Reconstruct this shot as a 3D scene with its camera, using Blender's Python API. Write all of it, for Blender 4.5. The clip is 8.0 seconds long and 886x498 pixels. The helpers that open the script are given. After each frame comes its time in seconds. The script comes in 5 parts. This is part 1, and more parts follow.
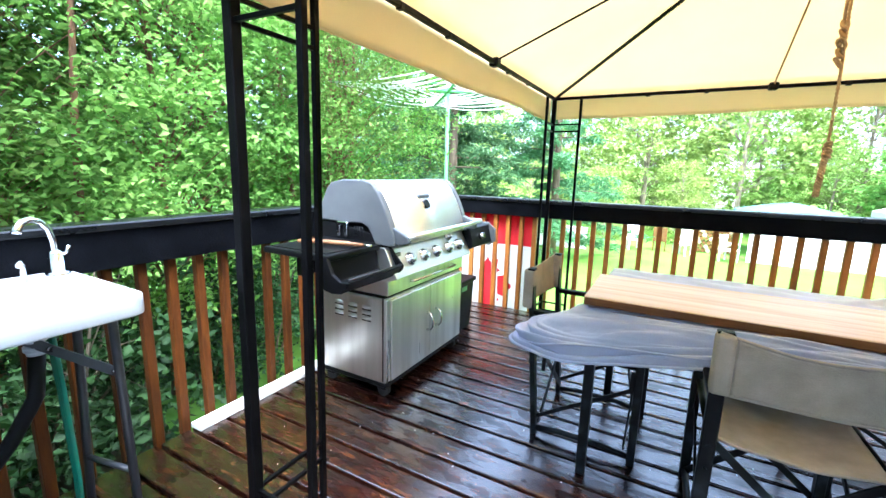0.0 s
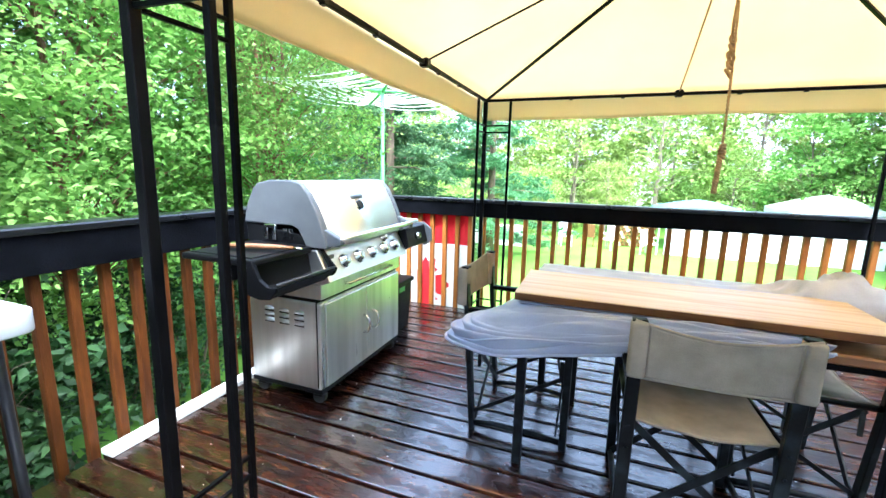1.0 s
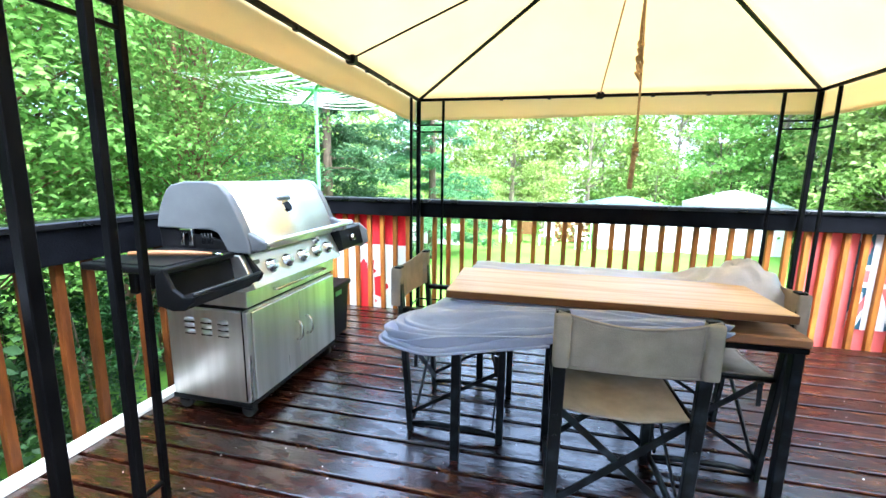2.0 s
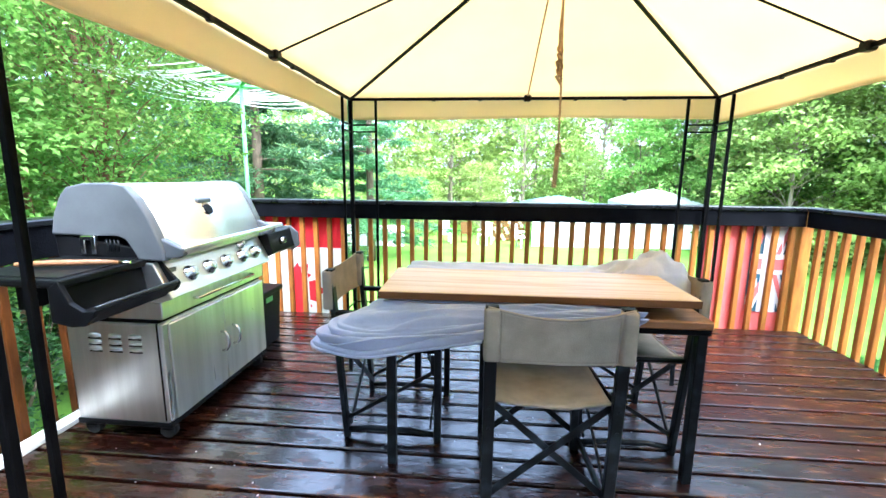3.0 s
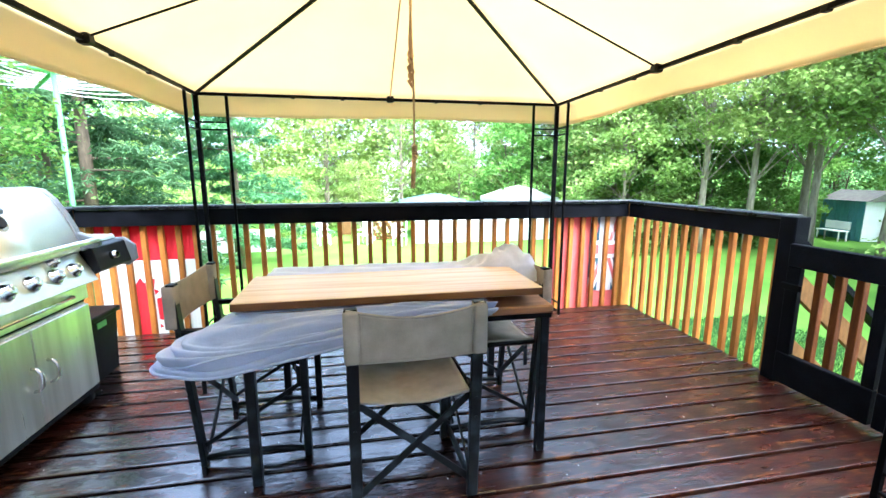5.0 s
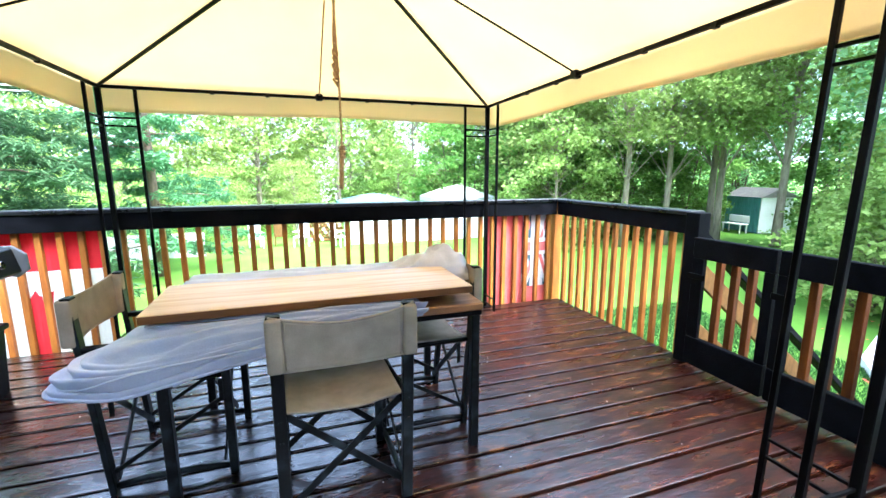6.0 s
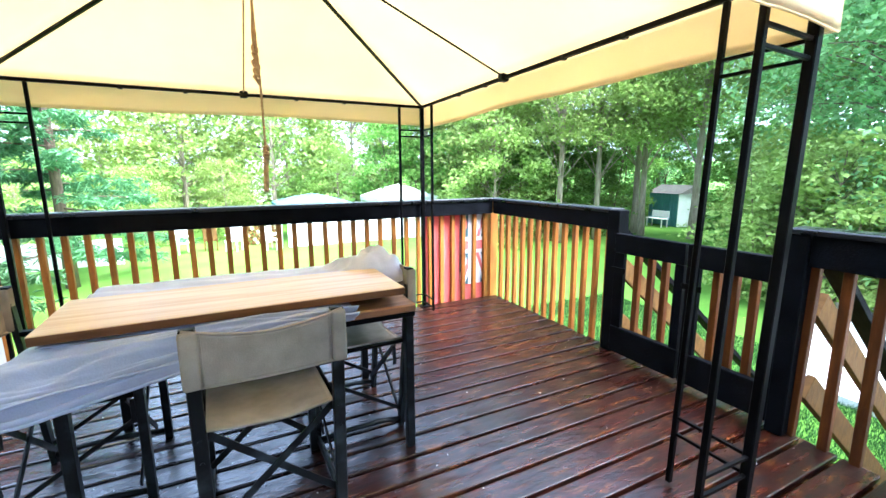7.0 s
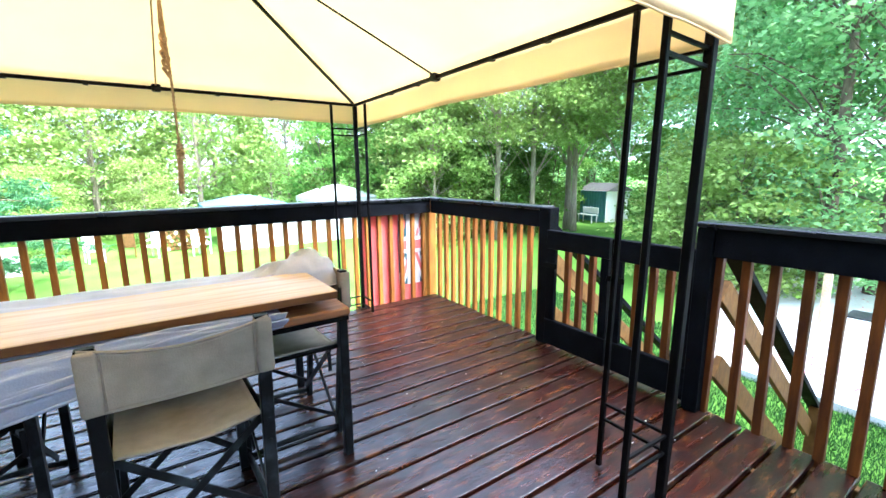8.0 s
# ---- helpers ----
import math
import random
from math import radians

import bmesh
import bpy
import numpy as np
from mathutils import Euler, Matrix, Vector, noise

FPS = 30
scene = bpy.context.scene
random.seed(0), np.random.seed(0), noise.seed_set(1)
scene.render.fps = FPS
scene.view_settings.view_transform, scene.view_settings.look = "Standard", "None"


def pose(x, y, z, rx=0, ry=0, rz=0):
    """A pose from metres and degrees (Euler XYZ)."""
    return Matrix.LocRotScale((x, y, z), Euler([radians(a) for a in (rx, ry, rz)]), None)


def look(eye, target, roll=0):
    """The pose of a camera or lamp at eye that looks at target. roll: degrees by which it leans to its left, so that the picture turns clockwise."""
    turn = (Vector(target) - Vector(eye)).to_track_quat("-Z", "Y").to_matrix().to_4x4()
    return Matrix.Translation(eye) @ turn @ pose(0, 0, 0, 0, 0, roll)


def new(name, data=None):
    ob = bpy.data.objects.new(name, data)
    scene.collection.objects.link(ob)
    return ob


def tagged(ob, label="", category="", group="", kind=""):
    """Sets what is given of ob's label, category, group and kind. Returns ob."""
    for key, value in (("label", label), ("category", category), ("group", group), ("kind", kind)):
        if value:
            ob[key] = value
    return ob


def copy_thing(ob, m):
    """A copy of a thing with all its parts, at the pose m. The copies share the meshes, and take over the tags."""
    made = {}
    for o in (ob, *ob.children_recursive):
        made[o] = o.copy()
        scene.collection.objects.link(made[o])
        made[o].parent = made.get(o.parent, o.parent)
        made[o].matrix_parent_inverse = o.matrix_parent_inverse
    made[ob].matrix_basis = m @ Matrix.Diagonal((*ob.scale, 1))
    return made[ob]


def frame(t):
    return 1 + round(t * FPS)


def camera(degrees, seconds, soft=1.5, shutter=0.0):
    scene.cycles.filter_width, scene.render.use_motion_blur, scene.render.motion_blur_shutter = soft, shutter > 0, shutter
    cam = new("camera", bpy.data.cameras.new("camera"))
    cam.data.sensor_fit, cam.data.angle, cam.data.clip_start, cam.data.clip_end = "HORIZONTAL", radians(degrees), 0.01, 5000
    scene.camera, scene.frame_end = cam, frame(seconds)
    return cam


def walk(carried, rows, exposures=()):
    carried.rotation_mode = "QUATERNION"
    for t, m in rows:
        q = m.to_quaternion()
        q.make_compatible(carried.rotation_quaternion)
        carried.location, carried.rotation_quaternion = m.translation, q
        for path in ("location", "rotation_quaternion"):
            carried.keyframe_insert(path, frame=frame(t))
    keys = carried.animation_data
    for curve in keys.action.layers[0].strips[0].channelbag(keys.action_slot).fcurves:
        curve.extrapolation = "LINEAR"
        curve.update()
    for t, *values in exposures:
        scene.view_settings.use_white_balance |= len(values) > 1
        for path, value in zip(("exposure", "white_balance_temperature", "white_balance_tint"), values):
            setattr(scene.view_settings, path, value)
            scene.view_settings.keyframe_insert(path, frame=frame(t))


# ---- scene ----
cam = camera(92.6, 8.0)
EXPOSURE = (3.45, 5250, 5)
PATH = [
    (0, (0.309, 0.456, 1.25), (-0.641, 2.178, 0.887), 1.5),
    (0.5, (0.321, 0.465, 1.249), (-0.507, 2.25, 0.891), 1.4),
    (1, (0.336, 0.47, 1.249), (-0.361, 2.311, 0.894), 1.4),
    (1.5, (0.363, 0.489, 1.247), (-0.212, 2.372, 0.894), 1.1),
    (3, (0.424, 0.513, 1.236), (0.249, 2.477, 0.897), 0.6),
    (3.5, (0.446, 0.516, 1.242), (0.408, 2.487, 0.902), 0.5),
    (4, (0.472, 0.514, 1.246), (0.57, 2.483, 0.906), 0.4),
    (4.5, (0.494, 0.505, 1.248), (0.727, 2.462, 0.907), 0.2),
    (6, (0.568, 0.484, 1.256), (1.202, 2.349, 0.911), -0.1),
    (6.5, (0.587, 0.482, 1.259), (1.346, 2.299, 0.913), -0.0),
    (7, (0.619, 0.464, 1.266), (1.497, 2.227, 0.916), -0.3),
    (7.5, (0.639, 0.464, 1.267), (1.636, 2.161, 0.914), -0.4),
    (8, (0.659, 0.461, 1.267), (1.771, 2.085, 0.912), -0.5),
]
walk(cam, [(t, look(eye, target, roll)) for t, eye, target, roll in PATH], exposures=((0.0, *EXPOSURE), (8.0, *EXPOSURE)))

# ---- light and exposure ----
SUN_EL, SUN_AZ = 58.0, 150.0
world = bpy.data.worlds.new("overcast_sky")
scene.world = world
world.use_nodes = True
wn = world.node_tree
sky = wn.nodes.new("ShaderNodeTexSky")
sky.sky_type = "NISHITA"
sky.sun_disc = False
sky.sun_elevation, sky.sun_rotation = radians(SUN_EL), radians(SUN_AZ)
sky.air_density, sky.dust_density, sky.ozone_density = 0.6, 5.0, 0.6
# a bright, even cloud layer over the clear sky
cloud_layer = wn.nodes.new("ShaderNodeMix")
cloud_layer.data_type, cloud_layer.blend_type = "RGBA", "ADD"
cloud_layer.inputs[0].default_value = 1.0
cloud_layer.inputs[7].default_value = (1.65, 1.75, 1.90, 1)
wn.links.new(sky.outputs[0], cloud_layer.inputs[6])
wn.links.new(cloud_layer.outputs[2], wn.nodes["Background"].inputs[0])
wn.nodes["Background"].inputs[1].default_value = 0.15
sun = new("sun", bpy.data.lights.new("sun", "SUN"))
sun.data.energy, sun.data.angle, sun.data.color = 1.5, radians(40), (1.0, 0.98, 0.94)
az = radians(SUN_AZ)
sun.matrix_world = look((0.8 + 20 * math.sin(az), 2.7 + 20 * math.cos(az), 20 * math.tan(radians(SUN_EL))), (0.8, 2.7, 0))

# ---- materials ----


def material(name, base, second=None, scale=6.0, stretch=(1, 1, 1), rough=0.6, rough2=None, metal=0.0, bump=0.15, fine=60.0,
             lo=0.35, hi=0.68, vary=0.0, coat=0.0, translucent=0.0, spec=0.5, grit=0.3):
    """A surface with large-scale variation between two colours, fine grain, relief and, per object, a little change of value."""
    m = bpy.data.materials.new(name)
    m.use_nodes = True
    nt = m.node_tree
    n, l = nt.nodes, nt.links
    bsdf = n["Principled BSDF"]
    second = second or tuple(c * 0.75 for c in base)
    coord = n.new("ShaderNodeTexCoord")
    mp = n.new("ShaderNodeMapping")
    mp.inputs["Scale"].default_value = stretch
    l.new(coord.outputs["Object"], mp.inputs[0])
    info = n.new("ShaderNodeObjectInfo")
    if vary:
        off = n.new("ShaderNodeVectorMath")
        off.operation = "MULTIPLY_ADD"
        off.inputs[1].default_value = (1, 1, 1)
        sc = n.new("ShaderNodeVectorMath")
        sc.operation = "SCALE"
        sc.inputs[0].default_value = (17.0, 29.0, 13.0)
        l.new(info.outputs["Random"], sc.inputs["Scale"])
        l.new(mp.outputs[0], off.inputs[0])
        l.new(sc.outputs[0], off.inputs[2])
        vec = off.outputs[0]
    else:
        vec = mp.outputs[0]
    big = n.new("ShaderNodeTexNoise")
    big.inputs["Scale"].default_value, big.inputs["Detail"].default_value = scale, 6
    l.new(vec, big.inputs["Vector"])
    small = n.new("ShaderNodeTexNoise")
    small.inputs["Scale"].default_value, small.inputs["Detail"].default_value = fine, 4
    l.new(vec, small.inputs["Vector"])
    ramp = n.new("ShaderNodeMapRange")
    ramp.inputs[1].default_value, ramp.inputs[2].default_value = lo, hi
    l.new(big.outputs["Fac"], ramp.inputs[0])
    mix = n.new("ShaderNodeMix")
    mix.data_type = "RGBA"
    mix.inputs[6].default_value, mix.inputs[7].default_value = (*base, 1), (*second, 1)
    l.new(ramp.outputs[0], mix.inputs[0])
    grain = n.new("ShaderNodeMix")
    grain.data_type, grain.blend_type = "RGBA", "MULTIPLY"
    grain.inputs[0].default_value = grit
    l.new(mix.outputs[2], grain.inputs[6])
    gr = n.new("ShaderNodeMapRange")
    gr.inputs[1].default_value, gr.inputs[2].default_value, gr.inputs[3].default_value, gr.inputs[4].default_value = 0.25, 0.75, 0.6, 1.3
    l.new(small.outputs["Fac"], gr.inputs[0])
    l.new(gr.outputs[0], grain.inputs[7])
    colour = grain.outputs[2]
    if vary:
        hsv = n.new("ShaderNodeHueSaturation")
        vr = n.new("ShaderNodeMapRange")
        vr.inputs[3].default_value, vr.inputs[4].default_value = 1 - vary, 1 + vary
        l.new(info.outputs["Random"], vr.inputs[0])
        l.new(vr.outputs[0], hsv.inputs["Value"])
        l.new(colour, hsv.inputs["Color"])
        colour = hsv.outputs[0]
    l.new(colour, bsdf.inputs["Base Color"])
    rr = n.new("ShaderNodeMapRange")
    rr.inputs[1].default_value, rr.inputs[2].default_value = 0.3, 0.7
    rr.inputs[3].default_value, rr.inputs[4].default_value = rough, rough if rough2 is None else rough2
    l.new(big.outputs["Fac"], rr.inputs[0])
    l.new(rr.outputs[0], bsdf.inputs["Roughness"])
    bsdf.inputs["Metallic"].default_value = metal
    bsdf.inputs["Specular IOR Level"].default_value = spec
    if coat:
        bsdf.inputs["Coat Weight"].default_value, bsdf.inputs["Coat Roughness"].default_value = coat, 0.06
    if bump:
        bp = n.new("ShaderNodeBump")
        bp.inputs["Strength"].default_value, bp.inputs["Distance"].default_value = bump, 0.004
        l.new(small.outputs["Fac"], bp.inputs["Height"])
        l.new(bp.outputs[0], bsdf.inputs["Normal"])
    if translucent:
        tr = n.new("ShaderNodeBsdfTranslucent")
        l.new(colour, tr.inputs[0])
        ms = n.new("ShaderNodeMixShader")
        ms.inputs[0].default_value = translucent
        l.new(bsdf.outputs[0], ms.inputs[1])
        l.new(tr.outputs[0], ms.inputs[2])
        l.new(ms.outputs[0], n["Material Output"].inputs[0])
    return m


def leaf_material(name, a, b, translucent=0.45):
    """Leaves: colour changes from leaf to leaf and over the crown, light passes through."""
    m = bpy.data.materials.new(name)
    m.use_nodes = True
    nt = m.node_tree
    n, l = nt.nodes, nt.links
    bsdf = n["Principled BSDF"]
    geo = n.new("ShaderNodeNewGeometry")
    info = n.new("ShaderNodeObjectInfo")
    mix = n.new("ShaderNodeMix")
    mix.data_type = "RGBA"
    mix.inputs[6].default_value, mix.inputs[7].default_value = (*a, 1), (*b, 1)
    l.new(geo.outputs["Random Per Island"], mix.inputs[0])
    hsv = n.new("ShaderNodeHueSaturation")
    vr = n.new("ShaderNodeMapRange")
    vr.inputs[3].default_value, vr.inputs[4].default_value = 0.75, 1.3
    l.new(info.outputs["Random"], vr.inputs[0])
    l.new(vr.outputs[0], hsv.inputs["Value"])
    hr = n.new("ShaderNodeMapRange")
    hr.inputs[3].default_value, hr.inputs[4].default_value = 0.485, 0.51
    l.new(info.outputs["Random"], hr.inputs[0])
    l.new(hr.outputs[0], hsv.inputs["Hue"])
    l.new(mix.outputs[2], hsv.inputs["Color"])
    l.new(hsv.outputs[0], bsdf.inputs["Base Color"])
    bsdf.inputs["Roughness"].default_value = 0.6
    bsdf.inputs["Specular IOR Level"].default_value = 0.22
    tr = n.new("ShaderNodeBsdfTranslucent")
    l.new(hsv.outputs[0], tr.inputs[0])
    ms = n.new("ShaderNodeMixShader")
    ms.inputs[0].default_value = translucent
    l.new(bsdf.outputs[0], ms.inputs[1])
    l.new(tr.outputs[0], ms.inputs[2])
    l.new(ms.outputs[0], n["Material Output"].inputs[0])
    return m


def deck_material():
    """Red-brown stained deck boards, worn in patches and wet: films of water lie glossy between damp, rougher wood."""
    m = material("wet_stained_deck", (0.0090, 0.0022, 0.0016), (0.030, 0.0062, 0.0031), scale=3.2, stretch=(1.5, 8, 8), rough=0.42, rough2=0.22,
                 bump=0.0, fine=14.0, lo=0.40, hi=0.70, vary=0.38, spec=0.12, grit=0.85)
    nt = m.node_tree
    n, l = nt.nodes, nt.links
    bsdf = n["Principled BSDF"]
    geo = n.new("ShaderNodeNewGeometry")

    def cloud(scale, lo, hi, a, b, detail=7, stretch=(1, 1, 1)):
        mp = n.new("ShaderNodeMapping")
        mp.inputs["Scale"].default_value = stretch
        l.new(geo.outputs["Position"], mp.inputs[0])
        t = n.new("ShaderNodeTexNoise")
        t.inputs["Scale"].default_value, t.inputs["Detail"].default_value, t.inputs["Roughness"].default_value = scale, detail, 0.62
        l.new(mp.outputs[0], t.inputs["Vector"])
        r = n.new("ShaderNodeMapRange")
        r.inputs[1].default_value, r.inputs[2].default_value, r.inputs[3].default_value, r.inputs[4].default_value = lo, hi, a, b
        l.new(t.outputs["Fac"], r.inputs[0])
        return r.outputs[0], t.outputs["Fac"]

    def blend(old, fac, colour):
        mix = n.new("ShaderNodeMix")
        mix.data_type = "RGBA"
        mix.inputs[7].default_value = (*colour, 1)
        l.new(fac, mix.inputs[0])
        l.new(old, mix.inputs[6])
        return mix.outputs[2]

    old = bsdf.inputs["Base Color"].links[0].from_socket
    worn, _ = cloud(7.5, 0.52, 0.60, 0.0, 0.55, 10, (0.55, 1.6, 1))
    bare, _ = cloud(17.0, 0.56, 0.64, 0.0, 0.75, 10, (0.45, 1.5, 1))
    dark, _ = cloud(26.0, 0.52, 0.58, 0.0, 0.85, 8, (0.5, 1.3, 1))
    c = blend(old, worn, (0.028, 0.0135, 0.0080))
    c = blend(c, bare, (0.085, 0.028, 0.007))
    c = blend(c, dark, (0.006, 0.003, 0.0025))
    l.new(c, bsdf.inputs["Base Color"])
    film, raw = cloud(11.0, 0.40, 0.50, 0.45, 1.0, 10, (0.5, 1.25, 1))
    # sheen graded by hand: the coat drops towards the gate to dim reflections
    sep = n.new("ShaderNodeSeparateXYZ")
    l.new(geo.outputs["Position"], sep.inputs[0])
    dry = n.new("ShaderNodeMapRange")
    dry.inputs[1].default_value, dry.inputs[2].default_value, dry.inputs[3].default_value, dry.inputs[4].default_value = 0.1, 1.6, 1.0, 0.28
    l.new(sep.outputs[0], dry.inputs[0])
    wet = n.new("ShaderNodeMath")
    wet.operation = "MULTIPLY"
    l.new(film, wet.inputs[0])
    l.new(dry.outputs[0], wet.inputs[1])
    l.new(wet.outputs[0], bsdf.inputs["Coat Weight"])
    rough, _ = cloud(22.0, 0.35, 0.65, 0.03, 0.13, 8)
    l.new(rough, bsdf.inputs["Coat Roughness"])
    bsdf.inputs["Coat IOR"].default_value = 1.80
    _, ripple = cloud(30.0, 0, 1, 0, 1, 9, (0.45, 1.3, 1))
    bp = n.new("ShaderNodeBump")
    bp.inputs["Strength"].default_value, bp.inputs["Distance"].default_value = 0.45, 0.006
    l.new(ripple, bp.inputs["Height"])
    l.new(bp.outputs[0], bsdf.inputs["Normal"])
    b2 = n.new("ShaderNodeBump")
    b2.inputs["Strength"].default_value, b2.inputs["Distance"].default_value = 0.36, 0.006
    l.new(ripple, b2.inputs["Height"])
    l.new(b2.outputs[0], bsdf.inputs["Coat Normal"])
    return m


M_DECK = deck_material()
M_BLACK_WOOD = material("black_stained_wood", (0.0018, 0.002, 0.0028), (0.0045, 0.005, 0.007), scale=3, stretch=(3, 3, 3), rough=0.5, rough2=0.7, bump=0.5, fine=40, spec=0.04)
M_BLACK_CAP = material("wet_black_cap_board", (0.002, 0.0023, 0.003), (0.005, 0.0055, 0.0075), scale=3, stretch=(3, 3, 3), rough=0.22, rough2=0.4, bump=0.25, fine=40, spec=0.45)
M_CEDAR = material("orange_stained_wood", (0.34, 0.135, 0.022), (0.22, 0.075, 0.014), scale=4, stretch=(8, 8, 1.2), rough=0.5, rough2=0.65, bump=0.3, fine=30, vary=0.25, spec=0.25)
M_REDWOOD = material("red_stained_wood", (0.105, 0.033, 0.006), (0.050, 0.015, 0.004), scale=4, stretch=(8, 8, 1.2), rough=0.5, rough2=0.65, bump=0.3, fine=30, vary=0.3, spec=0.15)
M_STAIR = material("brown_stair_wood", (0.145, 0.075, 0.022), (0.085, 0.043, 0.014), scale=4, stretch=(8, 3, 3), rough=0.65, spec=0.15, bump=0.3, fine=30, vary=0.15)
M_WHITE_TRIM = material("white_painted_trim", (0.78, 0.78, 0.76), (0.62, 0.62, 0.6), scale=7, rough=0.4, bump=0.1)
M_STEEL_BLACK = material("black_coated_steel", (0.0016, 0.0016, 0.0018), (0.0035, 0.0033, 0.0036), scale=9, rough=0.28, rough2=0.5, bump=0.08, fine=150, spec=0.05)
M_STEEL_WORN = material("worn_dark_steel", (0.0035, 0.0048, 0.006), (0.024, 0.032, 0.038), scale=14, rough=0.3, rough2=0.5, metal=0.0, bump=0.25, fine=90, spec=0.16, lo=0.5, hi=0.75)
M_CANOPY = material("beige_canopy_cloth", (0.80, 0.66, 0.42), (0.76, 0.62, 0.385), scale=2.0, rough=0.85, bump=0.12, fine=220, translucent=0.52, spec=0.1, grit=0.08)
M_COVER = material("grey_table_cover_cloth", (0.38, 0.41, 0.56), (0.28, 0.305, 0.43), scale=4.0, rough=0.5, rough2=0.65, bump=0.25, fine=180, spec=0.55, grit=0.15)
# light showing through the weave is painted in as the paler mottling
M_CANVAS = material("taupe_canvas", (0.385, 0.325, 0.268), (0.255, 0.222, 0.187), scale=9.0, rough=0.9, bump=0.5, fine=260, translucent=0.22, spec=0.15, grit=0.15)
M_EDGE = material("dark_sawn_edge", (0.13, 0.055, 0.020), (0.08, 0.033, 0.012), scale=3.0, stretch=(1.2, 14, 14), rough=0.5, bump=0.2, fine=10, spec=0.2)
M_TABLE = material("oiled_brown_wood", (0.23, 0.10, 0.036), (0.145, 0.06, 0.021), scale=3.0, stretch=(1.2, 14, 14), rough=0.42, rough2=0.55, bump=0.2, fine=10)
M_BOARD = material("pale_wet_wood_board", (0.55, 0.42, 0.28), (0.42, 0.28, 0.165), scale=2.4, stretch=(0.8, 14, 14), rough=0.33, rough2=0.45, bump=0.15, fine=9)
M_STAINLESS = material("brushed_stainless_steel", (0.86, 0.85, 0.825), (0.66, 0.65, 0.62), scale=2.2, stretch=(7, 7, 0.35), rough=0.26, rough2=0.46, metal=1.0, bump=0.06, fine=60, grit=0.08)
M_STAINLESS_LID = material("polished_stainless_steel", (0.80, 0.80, 0.795), (0.70, 0.70, 0.69), scale=2.0, rough=0.32, rough2=0.44, metal=1.0, bump=0.04, fine=90, grit=0.08)
M_GREY_CAST = material("grey_painted_casting", (0.125, 0.135, 0.15), (0.095, 0.105, 0.118), scale=5.0, rough=0.38, rough2=0.5, metal=0.3, bump=0.12, fine=140, grit=0.08)
M_BLACK_PLASTIC = material("black_plastic", (0.0025, 0.0026, 0.003), (0.007, 0.0072, 0.0085), scale=6, rough=0.32, rough2=0.5, bump=0.12, fine=150, spec=0.12)
M_CHROME = material("chrome", (0.75, 0.75, 0.76), (0.62, 0.62, 0.63), scale=8, rough=0.1, rough2=0.2, metal=1.0, bump=0.0, grit=0.08)
M_RUBBER = material("black_rubber", (0.012, 0.012, 0.012), rough=0.7, bump=0.1)
M_WHITE_PLASTIC = material("white_plastic", (0.45, 0.475, 0.52), (0.41, 0.43, 0.475), scale=4, rough=0.35, rough2=0.45, bump=0.06, fine=120, grit=0.08)
M_GREY_TUBE = material("dark_grey_tube", (0.04, 0.043, 0.05), (0.06, 0.064, 0.07), scale=9, rough=0.35, rough2=0.5, metal=0.4, bump=0.05)
M_GREEN_HOSE = material("green_hose", (0.015, 0.17, 0.11), (0.01, 0.11, 0.07), scale=9, rough=0.4, bump=0.05)
M_ROPE = material("jute_rope", (0.40, 0.27, 0.14), (0.27, 0.17, 0.08), scale=30, rough=0.95, bump=0.6, fine=200)
M_FLAG_RED = material("red_flag_cloth", (0.72, 0.045, 0.06), (0.64, 0.035, 0.05), scale=5, rough=0.8, bump=0.1, fine=240, translucent=0.4, spec=0.1)
M_FLAG_PALE_RED = material("faded_red_flag_cloth", (0.74, 0.21, 0.20), (0.68, 0.17, 0.165), scale=5, rough=0.8, bump=0.1, fine=240, translucent=0.4, spec=0.1)
M_FLAG_WHITE = material("white_flag_cloth", (0.80, 0.80, 0.80), (0.74, 0.74, 0.75), scale=5, rough=0.8, bump=0.1, fine=240, translucent=0.4, spec=0.1)
M_FLAG_BLUE = material("blue_flag_cloth", (0.06, 0.145, 0.20), (0.05, 0.12, 0.17), scale=5, rough=0.8, bump=0.1, fine=240, translucent=0.3, spec=0.1)
M_GRASS = material("lawn_grass", (0.075, 0.165, 0.020), (0.115, 0.225, 0.030), scale=0.55, rough=0.9, bump=0.8, fine=14, lo=0.35, hi=0.65, spec=0.1)
# blade green holds the shade that lies beside the deck
M_BLADE = leaf_material("shade_darkened_grass", (0.018, 0.066, 0.016), (0.038, 0.10, 0.024), 0.35)
M_CONCRETE = material("pale_concrete", (0.66, 0.655, 0.64), (0.56, 0.555, 0.54), scale=1.2, rough=0.8, bump=0.3, fine=25)
M_SIDING = material("pale_house_siding", (0.76, 0.75, 0.72), (0.70, 0.69, 0.66), scale=2.0, rough=0.6, bump=0.1)
M_BARK = material("grey_brown_bark", (0.17, 0.125, 0.085), (0.09, 0.065, 0.045), scale=5, stretch=(4, 4, 0.8), rough=0.9, bump=0.9, fine=16)
M_BARK_RED = material("red_brown_bark", (0.20, 0.095, 0.05), (0.10, 0.05, 0.03), scale=5, stretch=(4, 4, 0.8), rough=0.9, bump=0.9, fine=16)
M_BARK_PALE = material("pale_bark", (0.34, 0.28, 0.21), (0.20, 0.155, 0.11), scale=4, stretch=(4, 4, 0.8), rough=0.9, bump=0.9, fine=16)
M_LEAF = leaf_material("maple_leaves", (0.105, 0.215, 0.036), (0.22, 0.36, 0.08), 0.52)
